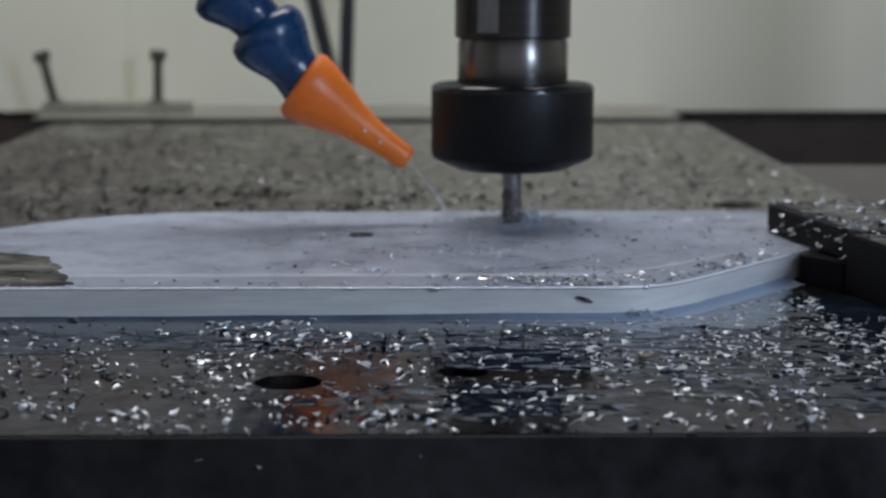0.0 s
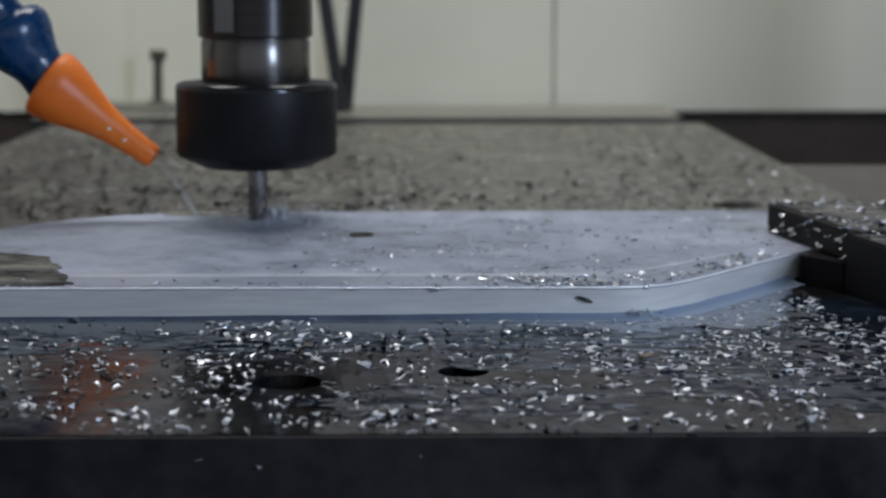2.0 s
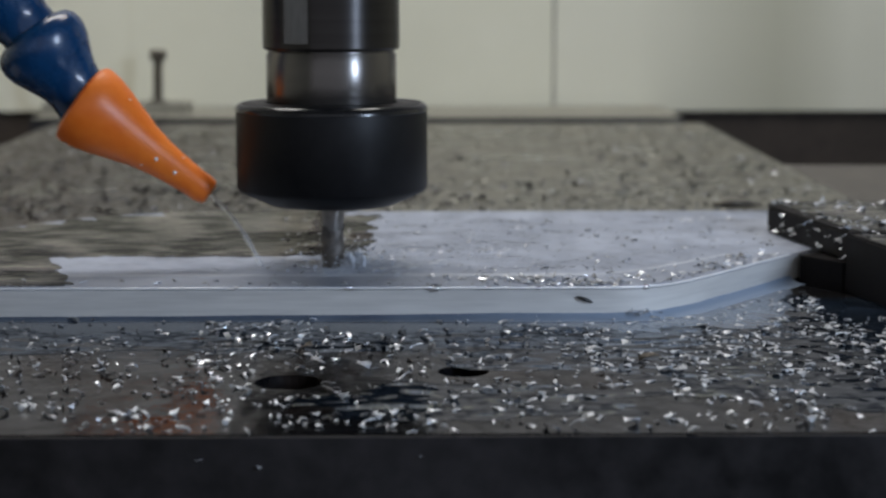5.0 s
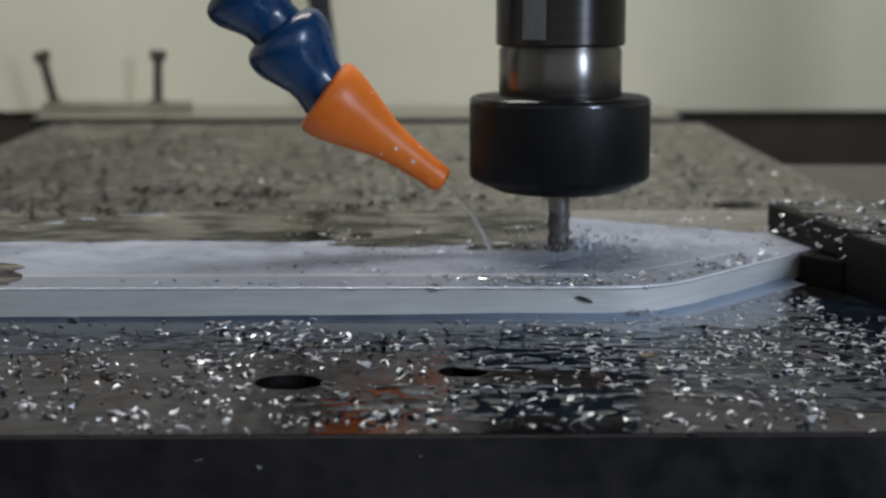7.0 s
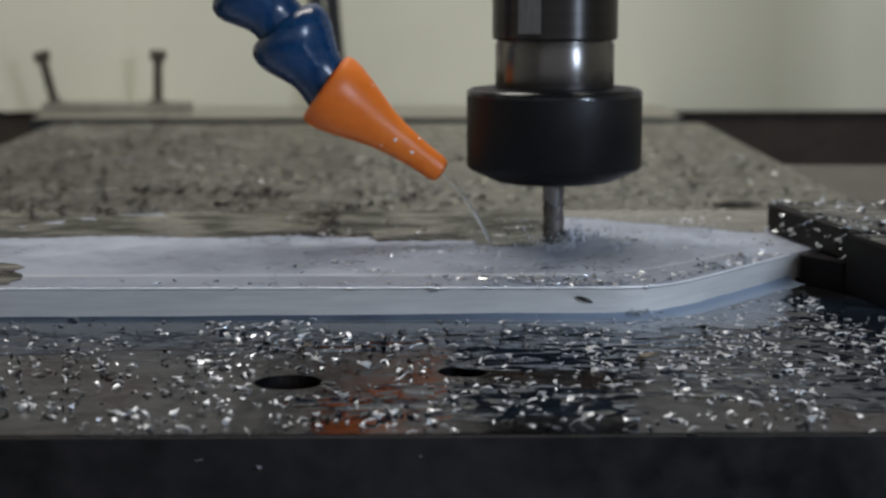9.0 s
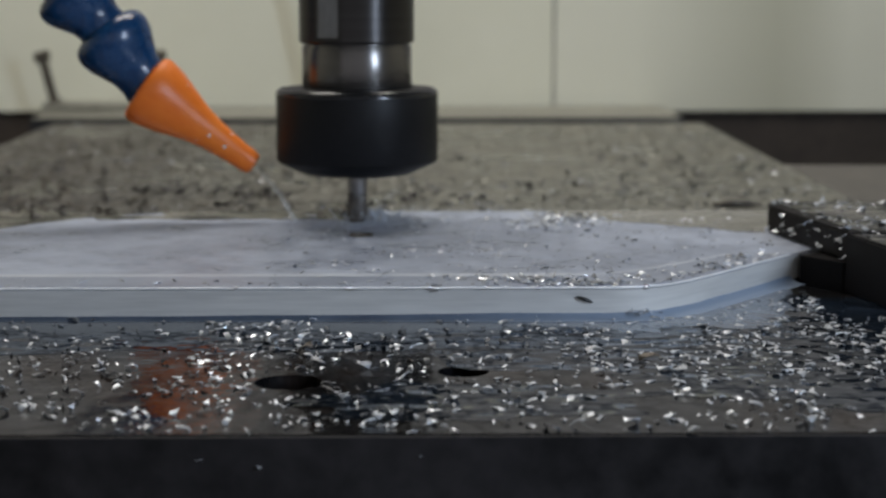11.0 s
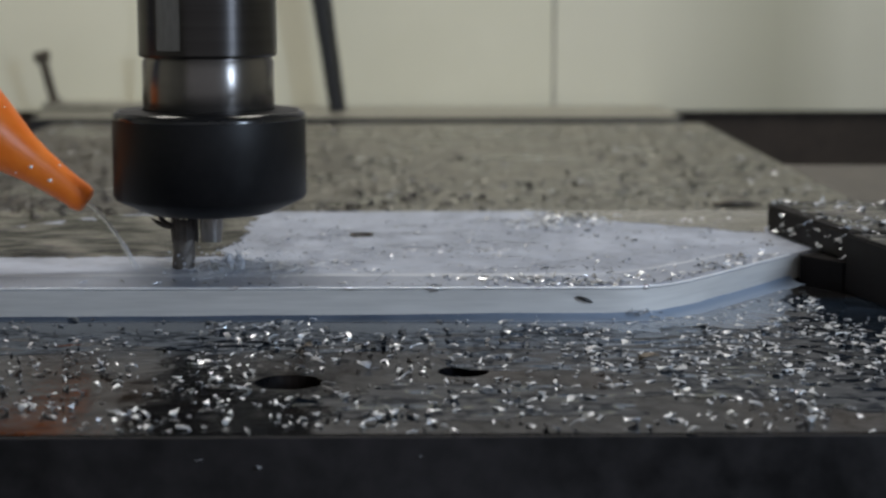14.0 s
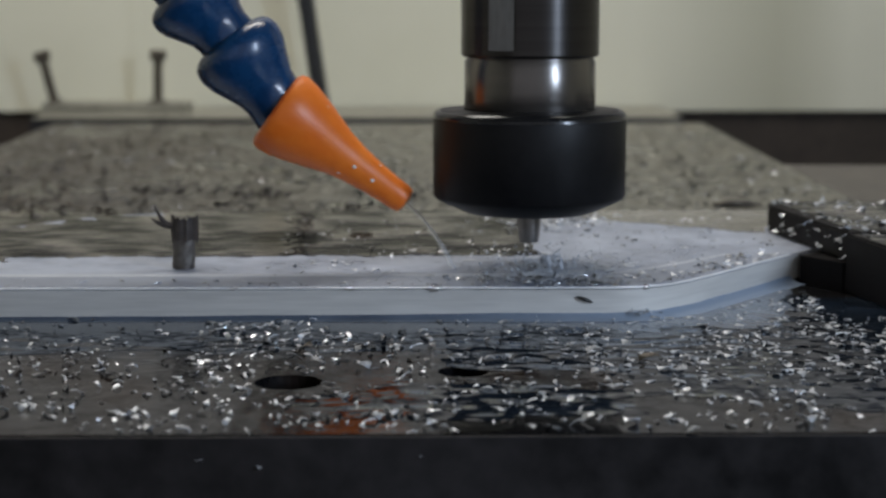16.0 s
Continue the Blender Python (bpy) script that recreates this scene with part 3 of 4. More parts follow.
# ---------------------------------------------------------------- spindle, tool, hose
def build_spindle():
    s = thing("milling_spindle", "dark steel milling spindle with a black collet nut", "spindle")
    nut = part("collet_nut", lathe(bmesh.new(), [(0.006, -0.0034), (0.0165, -0.0037), (0.0178, -0.0032), (0.0243, -0.0002), (0.0250, 0.0008), (0.0250, 0.0205), (0.0247, 0.0216), (0.0238, 0.0224), (0.0172, 0.0230), (0.0168, 0.0222)], seg=96), M_NUT, s, "black oxide collet nut", smooth=True)
    part("nut_rim", lathe(bmesh.new(), [(0.0247, 0.0203), (0.02515, 0.0208), (0.02505, 0.0216), (0.0246, 0.0222), (0.0238, 0.0227), (0.0232, 0.0225)], seg=96), M_NUTRIM, nut, "polished rim of the nut", smooth=True)
    part("collet", lathe(bmesh.new(), [(0.0032, -0.0046), (0.0045, -0.0046), (0.0062, -0.0034), (0.0062, -0.002), (0.0032, -0.002)], seg=32), M_NUT, nut, smooth=True)
    part("nose", lathe(bmesh.new(), [(0.0165, 0.0215), (0.0169, 0.0222), (0.0169, 0.0352), (0.0165, 0.0358), (0.0164, 0.0366), (0.0150, 0.0367)], seg=96), M_SHAFT, s, "bare turned steel nose", smooth=True)
    bm = lathe(bmesh.new(), [(0.0150, 0.0366), (0.0174, 0.0366), (0.0178, 0.0372), (0.0178, 0.0384), (0.0178, 0.0385), (0.0178, 0.24), (0, 0.24)], seg=192)
    for turn in (-28, 152):
        n = Vector((math.sin(radians(turn)), -math.cos(radians(turn)), 0))
        for v in bm.verts:
            if v.co.z > 0.03845 and v.co.dot(n) > 0.0174:
                v.co -= n * (v.co.dot(n) - 0.0174)
    shaft = part("shaft", bm, M_SHAFTDARK, s, "dark turned steel shaft with spanner flats", smooth=True)
    # spanner flats take the steel with the reflection painted in
    shaft.data.materials.append(M_FLAT)
    for poly in shaft.data.polygons:
        for turn in (-28, 152):
            n = Vector((math.sin(radians(turn)), -math.cos(radians(turn)), 0))
            if poly.normal.dot(n) > 0.9999 and poly.center.z > 0.0385:
                poly.material_index = 1
    shaft.data.set_sharp_from_angle(angle=radians(6))
    part("tool_shank", lathe(bmesh.new(), [(0.0031, -0.0010), (0.0031, -0.0068), (0.0028, -0.0098), (0.0025, -0.0118), (0.0013, -0.0113), (0, -0.0121)], seg=28), M_TOOL, s, "broken grey carbide shank", smooth=True)
    return s


def build_end_mill():
    t = thing("end_mill_tip", "snapped dark end mill tip with twisted flutes", "cutting tool")
    bm = bmesh.new()
    seg, rows = 24, 26
    rings = []
    for i in range(rows):
        z = -0.0232 + i * (0.0127 / (rows - 1))
        ring = []
        for k in range(seg):
            a = 2 * math.pi * k / seg
            r = 0.0031 * (0.95 + 0.05 * math.cos(3 * (a - z * 420)))
            jag = 0.0010 * math.sin(a * 2 + 1) + 0.0006 * math.sin(5 * a) if i == rows - 1 else 0.0
            ring.append(bm.verts.new((r * math.cos(a), r * math.sin(a), z + jag)))
        rings.append(ring)
    for a, b in zip(rings, rings[1:]):
        for k in range(seg):
            bm.faces.new((a[k], a[(k + 1) % seg], b[(k + 1) % seg], b[k]))
    bm.faces.new(rings[0][::-1])
    bm.faces.new(rings[-1])
    part("fluted_body", bm, M_TIPSHADE, t, smooth=True)
    return t


def build_swarf():
    """A ragged sleeve of dark brown shavings that wraps half round the cutter, with two horns."""
    bm = bmesh.new()
    r = random.Random(4)
    cols = []
    for k in range(19):
        a = radians(-112 + k * 224 / 18)
        lo, hi = r.uniform(-0.0005, 0.0012), 0.0070 + r.uniform(-0.0010, 0.0008)
        ro = 0.0034 + r.uniform(-0.0001, 0.0003)
        cols.append([bm.verts.new((q * math.cos(a), q * math.sin(a), z)) for q, z in ((0.0032, lo), (ro, lo), (ro + 0.0002, hi * 0.5), (ro, hi), (0.0032, hi))])
    for p, q in zip(cols, cols[1:]):
        for e in range(5):
            bm.faces.new((p[e], p[(e + 1) % 5], q[(e + 1) % 5], q[e]))
    bm.faces.new(cols[0])
    bm.faces.new(cols[-1][::-1])
    for side, lean, rise in ((-1.0, -0.0048, 0.0105), (-1.0, -0.0058, 0.0068)):
        pts = [(0.0012, side * 0.0032 + lean * (k / 8) ** 0.7, 0.0045 + (rise - 0.0045) * (k / 8) ** 1.5) for k in range(9)]
        tube(bm, pts, [0.0009 * (1 - (k / 8) ** 1.3) + 0.00008 for k in range(9)], seg=6)
    return tagged(part("swarf_nest", bm, M_BROWN, smooth=False), "dark brown clump of metal shavings with pointed ends", "shaving")


M_BROWN = simple("dark_brown_shavings", (0.022, 0.017, 0.015), (0.06, 0.048, 0.042), 500, 0.5, 0.7, bump_s=0.5, bump_d=0.0004)
HOSE = [(-0.0640, 0.0228), (-0.0768, 0.0400), (-0.0885, 0.0535), (-0.1000, 0.0660), (-0.1080, 0.0790), (-0.1120, 0.0940), (-0.1130, 0.1115), (-0.1100, 0.1290), (-0.104, 0.146)]


def build_hose():
    h = thing("coolant_hose", "blue jointed plastic coolant hose with an orange nozzle", "hose")
    a, b = Vector((-0.0649, 0, 0.0227)), Vector((-0.0320, 0, -0.0013))
    m = Matrix.Translation(a) @ (b - a).to_track_quat("Z", "Y").to_matrix().to_4x4()
    prof = [(0.0060, 0.0008), (0.0098, -0.0010), (0.0110, -0.0002), (0.0114, 0.0014), (0.0109, 0.0048), (0.0097, 0.0090), (0.0080, 0.0140), (0.0063, 0.0190), (0.0051, 0.0245), (0.0044, 0.0300), (0.0039, 0.0355), (0.0039, 0.0385), (0.0034, 0.0402), (0.0024, 0.0407), (0.0013, 0.0405), (0.0012, 0.0360)]
    noz = part("nozzle", lathe(bmesh.new(), prof, m, seg=64), M_ORANGE, h, "orange tapered plastic nozzle", smooth=True)
    bm = bmesh.new()
    rr = random.Random(77)
    for _ in range(7):
        d, a = rr.uniform(0.004, 0.036), rr.uniform(0, 6.28)
        rad = np.interp(d, [p[1] for p in prof[2:13]], [p[0] for p in prof[2:13]])
        c = m @ Vector((rad * math.cos(a), rad * math.sin(a), d))
        bmesh.ops.create_icosphere(bm, subdivisions=2, radius=rr.uniform(0.0002, 0.0006), matrix=Matrix.Translation(c))
    part("clinging_flakes", bm, M_EDGE, noz, "tiny bright flakes clinging to the nozzle", smooth=True)
    for p, q in zip(HOSE, HOSE[1:]):
        p, q = Vector((p[0], 0, p[1])), Vector((q[0], 0, q[1]))
        n = (q - p).length
        m = Matrix.Translation(p) @ (q - p).to_track_quat("Z", "Y").to_matrix().to_4x4()
        prof = [(0.0050, -0.004), (0.0077, -0.0030), (0.0079, 0.0), (0.0077, 0.20 * n), (0.0082, 0.33 * n), (0.0100, 0.52 * n), (0.0116, 0.68 * n), (0.0122, 0.80 * n), (0.0122, 0.89 * n), (0.0117, 0.97 * n), (0.0106, 1.03 * n), (0.0086, 1.07 * n), (0.006, 1.08 * n)]
        part("segment", lathe(bmesh.new(), prof, m, seg=48), M_BLUE, h, "glossy blue hose segment", smooth=True)
    return h


def build_jet():
    """The thin bowed stream of coolant from the nozzle's mouth down past the cutter."""
    pts, rad = [], []
    for k in range(26):
        u = k / 25
        pts.append((-0.0330 + 0.0235 * u - 0.0035 * u * u, 0.0002 * math.sin(k * 2.1), -0.0008 - 0.0180 * u - 0.0175 * u * u))
        rad.append(0.00052 + 0.00014 * math.sin(k * 1.7) + 0.0002 * u)
    return tagged(part("coolant_jet", tube(bmesh.new(), pts, rad, seg=10), M_JET, smooth=True), "thin clear stream of coolant from the nozzle", "water")


spindle = build_spindle()
tip = build_end_mill()
swarf = build_swarf()
hose = build_hose()
jet = build_jet()


def build_cable(name, bow, label):
    pts = [(bow * math.sin(math.pi * min(k / 10, 1.0)), 0, 0.004 + k * 0.02) for k in range(22)]
    return tagged(part(name, tube(bmesh.new(), pts, 0.0045, seg=12), M_RUBBER, smooth=True), label, "cable", "hanging cables")


cable_a = build_cable("cable", 0.0015, "black rubber cable hanging before the wall")
cable_b = build_cable("cable", -0.0015, "black rubber cable hanging beside another")

# ---------------------------------------------------------------- coolant film on the plate, in pieces
film = thing("coolant_film", "thin brown sheet of coolant spreading over the plate", "coolant", kind="stuff")
PIECES = []
NX, NY, DX, DY = 22, 14, 0.0097, 0.0097
X0, Y0 = -0.168, 0.6004


def knot(i, j):
    r = random.Random(i * 101 + j)
    return Vector((X0 + i * DX + r.uniform(-0.0026, 0.0026), Y0 - j * DY + (r.uniform(-0.0026, 0.0026) if j else 0.0), 0))


def seam(a, b):
    """The wavering line that two neighbouring pieces share, from knot a to knot b."""
    flip = a > b
    p, q = (b, a) if flip else (a, b)
    r = random.Random(p[0] * 7919 + p[1] * 131 + q[0] * 17 + q[1])
    u, v = knot(*p), knot(*q)
    n = Vector((-(v - u).y, (v - u).x, 0)) * (0.0 if p[1] == 0 and q[1] == 0 else 1.0)
    pts = [u.lerp(v, k / 6) + n * (0.16 * math.sin(k / 6 * 3.14159) * r.uniform(-1, 1) + 0.05 * r.uniform(-1, 1) * (0 < k < 6)) for k in range(7)]
    return (pts[::-1] if flip else pts)[:-1]


def back_edge(x):
    return float(np.interp(x, [p[0] for p in BACK], [p[1] for p in BACK]))


for j in range(NY):
    for i in range(NX):
        ring = seam((i, j), (i, j + 1)) + seam((i, j + 1), (i + 1, j + 1)) + seam((i + 1, j + 1), (i + 1, j)) + seam((i + 1, j), (i, j))
        mid = sum(ring, Vector()) / len(ring)
        if mid.y > back_edge(mid.x) - 0.002:
            continue
        ring = [Vector((v.x, min(v.y, back_edge(v.x) - 0.0006), 0)) for v in ring]
        bm = bmesh.new()
        low = [bm.verts.new(v - mid - Vector((0, 0, 0.0003))) for v in ring]
        top = [bm.verts.new(v - mid + Vector((0, 0, 0.00012))) for v in ring]
        for k in range(len(ring)):
            q = (k + 1) % len(ring)
            bm.faces.new((low[k], low[q], top[q], top[k]))
        bm.faces.new(top)
        bm.faces.new(low[::-1])
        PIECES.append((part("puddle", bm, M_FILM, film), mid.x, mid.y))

shape = [(-0.205, 0.500), (-0.160, 0.5130), (-0.127, 0.5620), (-0.119, 0.5735), (-0.1080, 0.5845), (-0.0970, 0.5935), (-0.0797, 0.6005), (-0.052, 0.6020), (-0.056, 0.613), (-0.068, 0.626), (-0.084, 0.636), (-0.102, 0.650), (-0.118, 0.654), (-0.135, 0.662), (-0.160, 0.660), (-0.205, 0.664)]
spill = []
for name, reach in (("spill", [(-0.118, 0.5120), (-0.1115, 0.5085), (-0.1063, 0.5064), (-0.0995, 0.5010), (-0.0975, 0.4945), (-0.0927, 0.4833), (-0.0945, 0.4780), (-0.0890, 0.4715), (-0.0885, 0.4640), (-0.0855, 0.4570), (-0.0880, 0.4545)]), ("spill", [(-0.114, 0.4930), (-0.1060, 0.4900), (-0.1030, 0.4850), (-0.1040, 0.4760), (-0.0995, 0.4690), (-0.1010, 0.4560)])):
    r = random.Random(len(reach))
    rim = [(x + r.uniform(-0.0008, 0.0008), y + r.uniform(-0.0006, 0.0006)) for k in range(len(reach) - 1) for u in (0, 0.33, 0.66) for x, y in [tuple(a + (b - a) * u for a, b in zip(reach[k], reach[k + 1]))]]
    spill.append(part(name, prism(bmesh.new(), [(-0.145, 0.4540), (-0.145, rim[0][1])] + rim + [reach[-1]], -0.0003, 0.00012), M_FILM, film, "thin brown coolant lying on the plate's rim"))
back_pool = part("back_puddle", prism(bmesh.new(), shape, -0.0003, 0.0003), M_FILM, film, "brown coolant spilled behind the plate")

M_BEIGE = simple("beige_coolant", (0.125, 0.117, 0.106), (0.31, 0.295, 0.275), 75, 0.10, 0.22, bump_s=0.5, bump_d=0.0008, spec=0.3, fine=2.5)
shape = [(0.044, 0.6003), (0.0425, 0.5930), (0.0465, 0.5860), (0.0530, 0.5815), (0.0600, 0.5790), (0.0650, 0.5720), (0.0740, 0.5690), (0.0810, 0.5610), (0.0900, 0.5590), (0.0960, 0.5510), (0.1052, 0.5490), (0.1072, 0.5610), (0.1300, 0.5620), (0.1480, 0.5640), (0.1500, 0.5790), (0.1395, 0.6003)]
end_pool = part("end_puddle", prism(bmesh.new(), shape, -0.0003, 0.00014), M_BEIGE, film, "thin beige coolant on the plate's far end")

# ---------------------------------------------------------------- chips
def flake(r, s, size, tilt=0.22, curl=0.42):
    """Corners and faces of one bent flake with thickness, lying on z = 0."""
    L, W, T = s * 1.1 * r.uniform(*size), s * r.uniform(0.35, 1.1) * size[0], s * 0.00012
    bend = r.uniform(0.10, 1.0) * curl * L
    skew = r.uniform(-0.7, 0.7)
    m = Euler((r.gauss(0, tilt), r.gauss(0, tilt), r.uniform(0, 6.28))).to_matrix()
    pts = []
    for u, h in ((-1.0, 0.0), (-0.35, bend * 0.85), (0.4, bend), (1.0, bend * 0.25)):
        tw = 1.0 - 0.3 * abs(u) * r.random()
        roll = skew * u
        for v, dz in ((-1, 0), (1, 0), (1, T), (-1, T)):
            pts.append(m @ Vector((u * L + v * W * 0.3 * skew, v * W * tw * math.cos(roll), h + dz + v * W * math.sin(roll))))
    low = min(p.z for p in pts)
    faces = [(4 * q + e, 4 * q + (e + 1) % 4, 4 * q + 4 + (e + 1) % 4, 4 * q + 4 + e) for q in range(3) for e in range(4)]
    return [(p.x, p.y, p.z - low - 0.00003) for p in pts], faces + [(3, 2, 1, 0), (12, 13, 14, 15)]


def chips(name, spots, mat, label, size=(0.0006, 0.0013), tilt=0.22, curl=0.42):
    """Bent flakes thrown at random, each on its spot (x, y, z, scale)."""
    r = random.Random(len(spots))
    verts, faces = [], []
    for x, y, z, s in spots:
        pts, quads = flake(r, s, size, tilt, curl)
        k = len(verts)
        verts += [(x + a, y + b, z + c) for a, b, c in pts]
        faces += [tuple(k + e for e in f) for f in quads]
    me = bpy.data.meshes.new(name)
    me.from_pydata(verts, [], faces)
    me.materials.append(mat)
    return tagged(new(name, me), label, "metal chips", kind="stuff")


def loose_chips(spots, mat, label, kinds=24):
    """The chips nearest to the front, each a piece of its own on one of a few shapes."""
    heap = thing("loose_chips", label, "metal chips", kind="stuff")
    shapes = []
    for k in range(kinds):
        r = random.Random(900 + k)
        pts, quads = flake(r, 1.0, (0.00062, 0.0012))
        me = bpy.data.meshes.new("chip")
        me.from_pydata(pts, [], quads)
        me.materials.append(mat)
        shapes.append(me)
    r = random.Random(5)
    for x, y, z, s in spots:
        ob = new("chip", r.choice(shapes))
        ob.parent = heap
        ob.matrix_world = pose(x, y, z, 0, 0, r.uniform(0, 360)) @ Matrix.Diagonal((s, s, s, 1))
    return heap


def on_plate(x, y):
    if y < 0.4515 or y > 0.601:
        return False
    if x < 0.05:
        return True
    edge = [(0.05, 0.451), (0.066, 0.458), (0.084, 0.480), (0.104, 0.505), (0.13, 0.533), (0.15, 0.56)]
    for (ax, ay), (bx, by) in zip(edge, edge[1:]):
        if ax <= x < bx:
            return y > ay + (by - ay) * (x - ax) / (bx - ax)
    return False


def scatter(n, x0, x1, y0, y1, z, keep, seed, s0=0.6, s1=1.3, clump=0.0):
    r = random.Random(seed)
    out = []
    while len(out) < n:
        x, y = r.uniform(x0, x1), r.uniform(y0, y1)
        if not keep(x, y):
            continue
        if clump and noise.noise(Vector((x * clump, y * clump, seed))) < r.uniform(-0.45, 0.35):
            continue
        out.append((x, y, z, s0 + (s1 - s0) * r.random() ** 2))
    return out


HOLES = ((-0.0264, 0.3803, 0.0082), (0.0105, 0.3903, 0.0065))


def free_table(x, y):
    if on_plate(x, y) or (x > 0.1055 and 0.453 < y < 0.60):
        return False
    return all(math.hypot(x - a, y - b) > r for a, b, r in HOLES)


front = scatter(1080, -0.115, 0.14, 0.3385, 0.452, 0, free_table, 11, 0.55, 1.4, 60)
front.sort(key=lambda c: c[1])
chips("table_chips", [c for c in front[300:] if c[0] < 0.03], M_CHIP, "bright curled aluminium chips scattered on the wet table")
chips("wet_chips", [c for c in front[300:] if c[0] >= 0.03], M_CHIPWET, "dull wet aluminium chips lying in the coolant", tilt=0.12, curl=0.3)
loose_chips(front[:300], M_CHIP, "bright curled chips lying singly along the front of the table")
chips("corner_chips", scatter(360, 0.03, 0.135, 0.385, 0.50, 0, free_table, 12, 0.5, 1.2, 50), M_CHIPWET, "bright aluminium chips washed together beside the clamp", tilt=0.10, curl=0.25)
chips("clamp_foot_chips", scatter(85, 0.080, 0.140, 0.425, 0.478, 0, free_table, 28, 0.5, 1.2), M_CHIP, "bright chips floating in the coolant at the clamp's foot", tilt=0.12, curl=0.3)
chips("dull_chips", scatter(240, -0.115, 0.03, 0.3385, 0.452, 0, free_table, 13, 0.5, 1.2, 60), M_CHIPDARK, "dull grey chips and swarf on the wet table")
chips("plate_rim_chips", scatter(210, 0.0, 0.104, 0.4525, 0.52, PZ, lambda x, y: on_plate(x, y - 0.0012) and not on_plate(x, y - 0.016), 24, 0.55, 1.3, 40), M_CHIP, "bright chips gathered along the rounded edge of the plate")
chips("plate_chips", scatter(400, -0.04, 0.105, 0.4525, 0.58, PZ, lambda x, y: on_plate(x, y) and on_plate(x, y - 0.002), 14, 0.4, 0.95, 40), M_CHIP, "fine bright chips lying on the plate")
chips("edge_chips", scatter(70, -0.11, 0.05, 0.4523, 0.462, PZ, on_plate, 15, 0.4, 0.95), M_CHIP, "fine bright chips along the plate's edge")
chips("clamp_chips", scatter(165, 0.108, 0.16, 0.458, 0.559, 0.0160, lambda x, y: x > 0.1235 - (y - 0.456) * 0.17, 16, 0.7, 1.5), M_CHIP, "bright chips lying on the black clamp")
chips("back_chips", scatter(240, -0.20, 0.16, 0.615, 1.05, 0, lambda x, y: True, 17, 0.7, 1.6, 12), M_CHIP, "bright chips scattered over the back of the table")
M_CHIPBROWN = simple("damp_brown_swarf", (0.055, 0.046, 0.037), (0.15, 0.132, 0.106), 200, 0.45, 0.65, metal=0.1)
M_CLOD = simple("wet_black_swarf", (0.006, 0.005, 0.0045), (0.028, 0.024, 0.020), 200, 0.35, 0.6, bump_s=0.3)
M_CHIPGREY = simple("dry_grey_swarf", (0.215, 0.21, 0.172), (0.39, 0.38, 0.325), 200, 0.5, 0.7, metal=0.2)
swarf_spots = scatter(4600, -0.203, 0.163, 0.614, 1.055, 0, lambda x, y: True, 19, 0.7, 1.8, 9)


def damp(x, y):
    return x < -0.03 - (y - 0.62) * 0.16 + 0.09 * noise.noise(Vector((x * 900, y * 900, 9.0))) + 0.04 * noise.noise(Vector((x * 25, y * 12, 9.0)))


chips("dry_swarf", [c for c in swarf_spots if not damp(*c[:2])], M_CHIPGREY, "pale dry swarf strewn over the back of the table")
chips("damp_swarf", [c for c in swarf_spots if damp(*c[:2])], M_CHIPBROWN, "damp brown swarf where coolant has washed the table")
chips("glint_chips", scatter(95, -0.19, 0.162, 0.63, 1.00, 0, lambda x, y: x > 0.0 or noise.noise(Vector((x * 60, y * 60, 2.0))) > 0.2, 41, 0.8, 1.5, 10), M_CHIP, "larger bright chips lying on the back of the table", (0.0007, 0.0012))
chips("back_swarf", scatter(520, -0.203, 0.165, 0.612, 0.86, 0, lambda x, y: True, 18, 0.9, 2.2, 14), M_CHIPDARK, "dull clumped swarf on the back of the table")

chips("wet_clods", scatter(210, -0.203, 0.03, 0.640, 0.735, 0, lambda x, y: noise.noise(Vector((x * 40, y * 18, 7.0))) > -0.1, 61, 0.9, 2.3, 16), M_CLOD, "black wet clods of swarf behind the plate", (0.0008, 0.0014))


def build_splash():
    """Droplets thrown up where the cutter meets the coolant."""
    r = random.Random(8)
    bm = bmesh.new()
    for _ in range(220):
        a, d = r.uniform(0, 6.28), r.uniform(0.003, 0.020) * r.random() ** 0.5
        h = max(0.0, r.gauss(0.0012, 0.0018) + (0.004 * r.random() if d < 0.008 and math.cos(a) > 0.2 else 0.0))
        m = Matrix.Translation((d * math.cos(a) + 0.004, d * math.sin(a), h)) @ Matrix.Diagonal((1, 1, r.uniform(0.6, 1.5), 1))
        bmesh.ops.create_icosphere(bm, subdivisions=1, radius=r.uniform(0.00012, 0.0004), matrix=m)
    for _ in range(16):
        h = r.uniform(0.0, 0.0035)
        m = Matrix.Translation((r.uniform(0.0035, 0.0085), r.uniform(-0.004, 0.002), h)) @ Matrix.Diagonal((0.8, 0.8, r.uniform(1.0, 2.2), 1))
        bmesh.ops.create_icosphere(bm, subdivisions=2, radius=r.uniform(0.0004, 0.0009), matrix=m)
    for _ in range(380):
        d = r.random() ** 1.4 * 0.045
        m = Matrix.Translation((d + 0.003, r.gauss(0.0, 0.008), abs(r.gauss(0.0, 0.0015 + 0.10 * d))))
        bmesh.ops.create_icosphere(bm, subdivisions=1, radius=r.uniform(0.00009, 0.00021), matrix=m)
    return tagged(part("coolant_splash", bm, M_FOAM, smooth=True), "milky coolant droplets thrown up round the cutter", "water", kind="stuff")


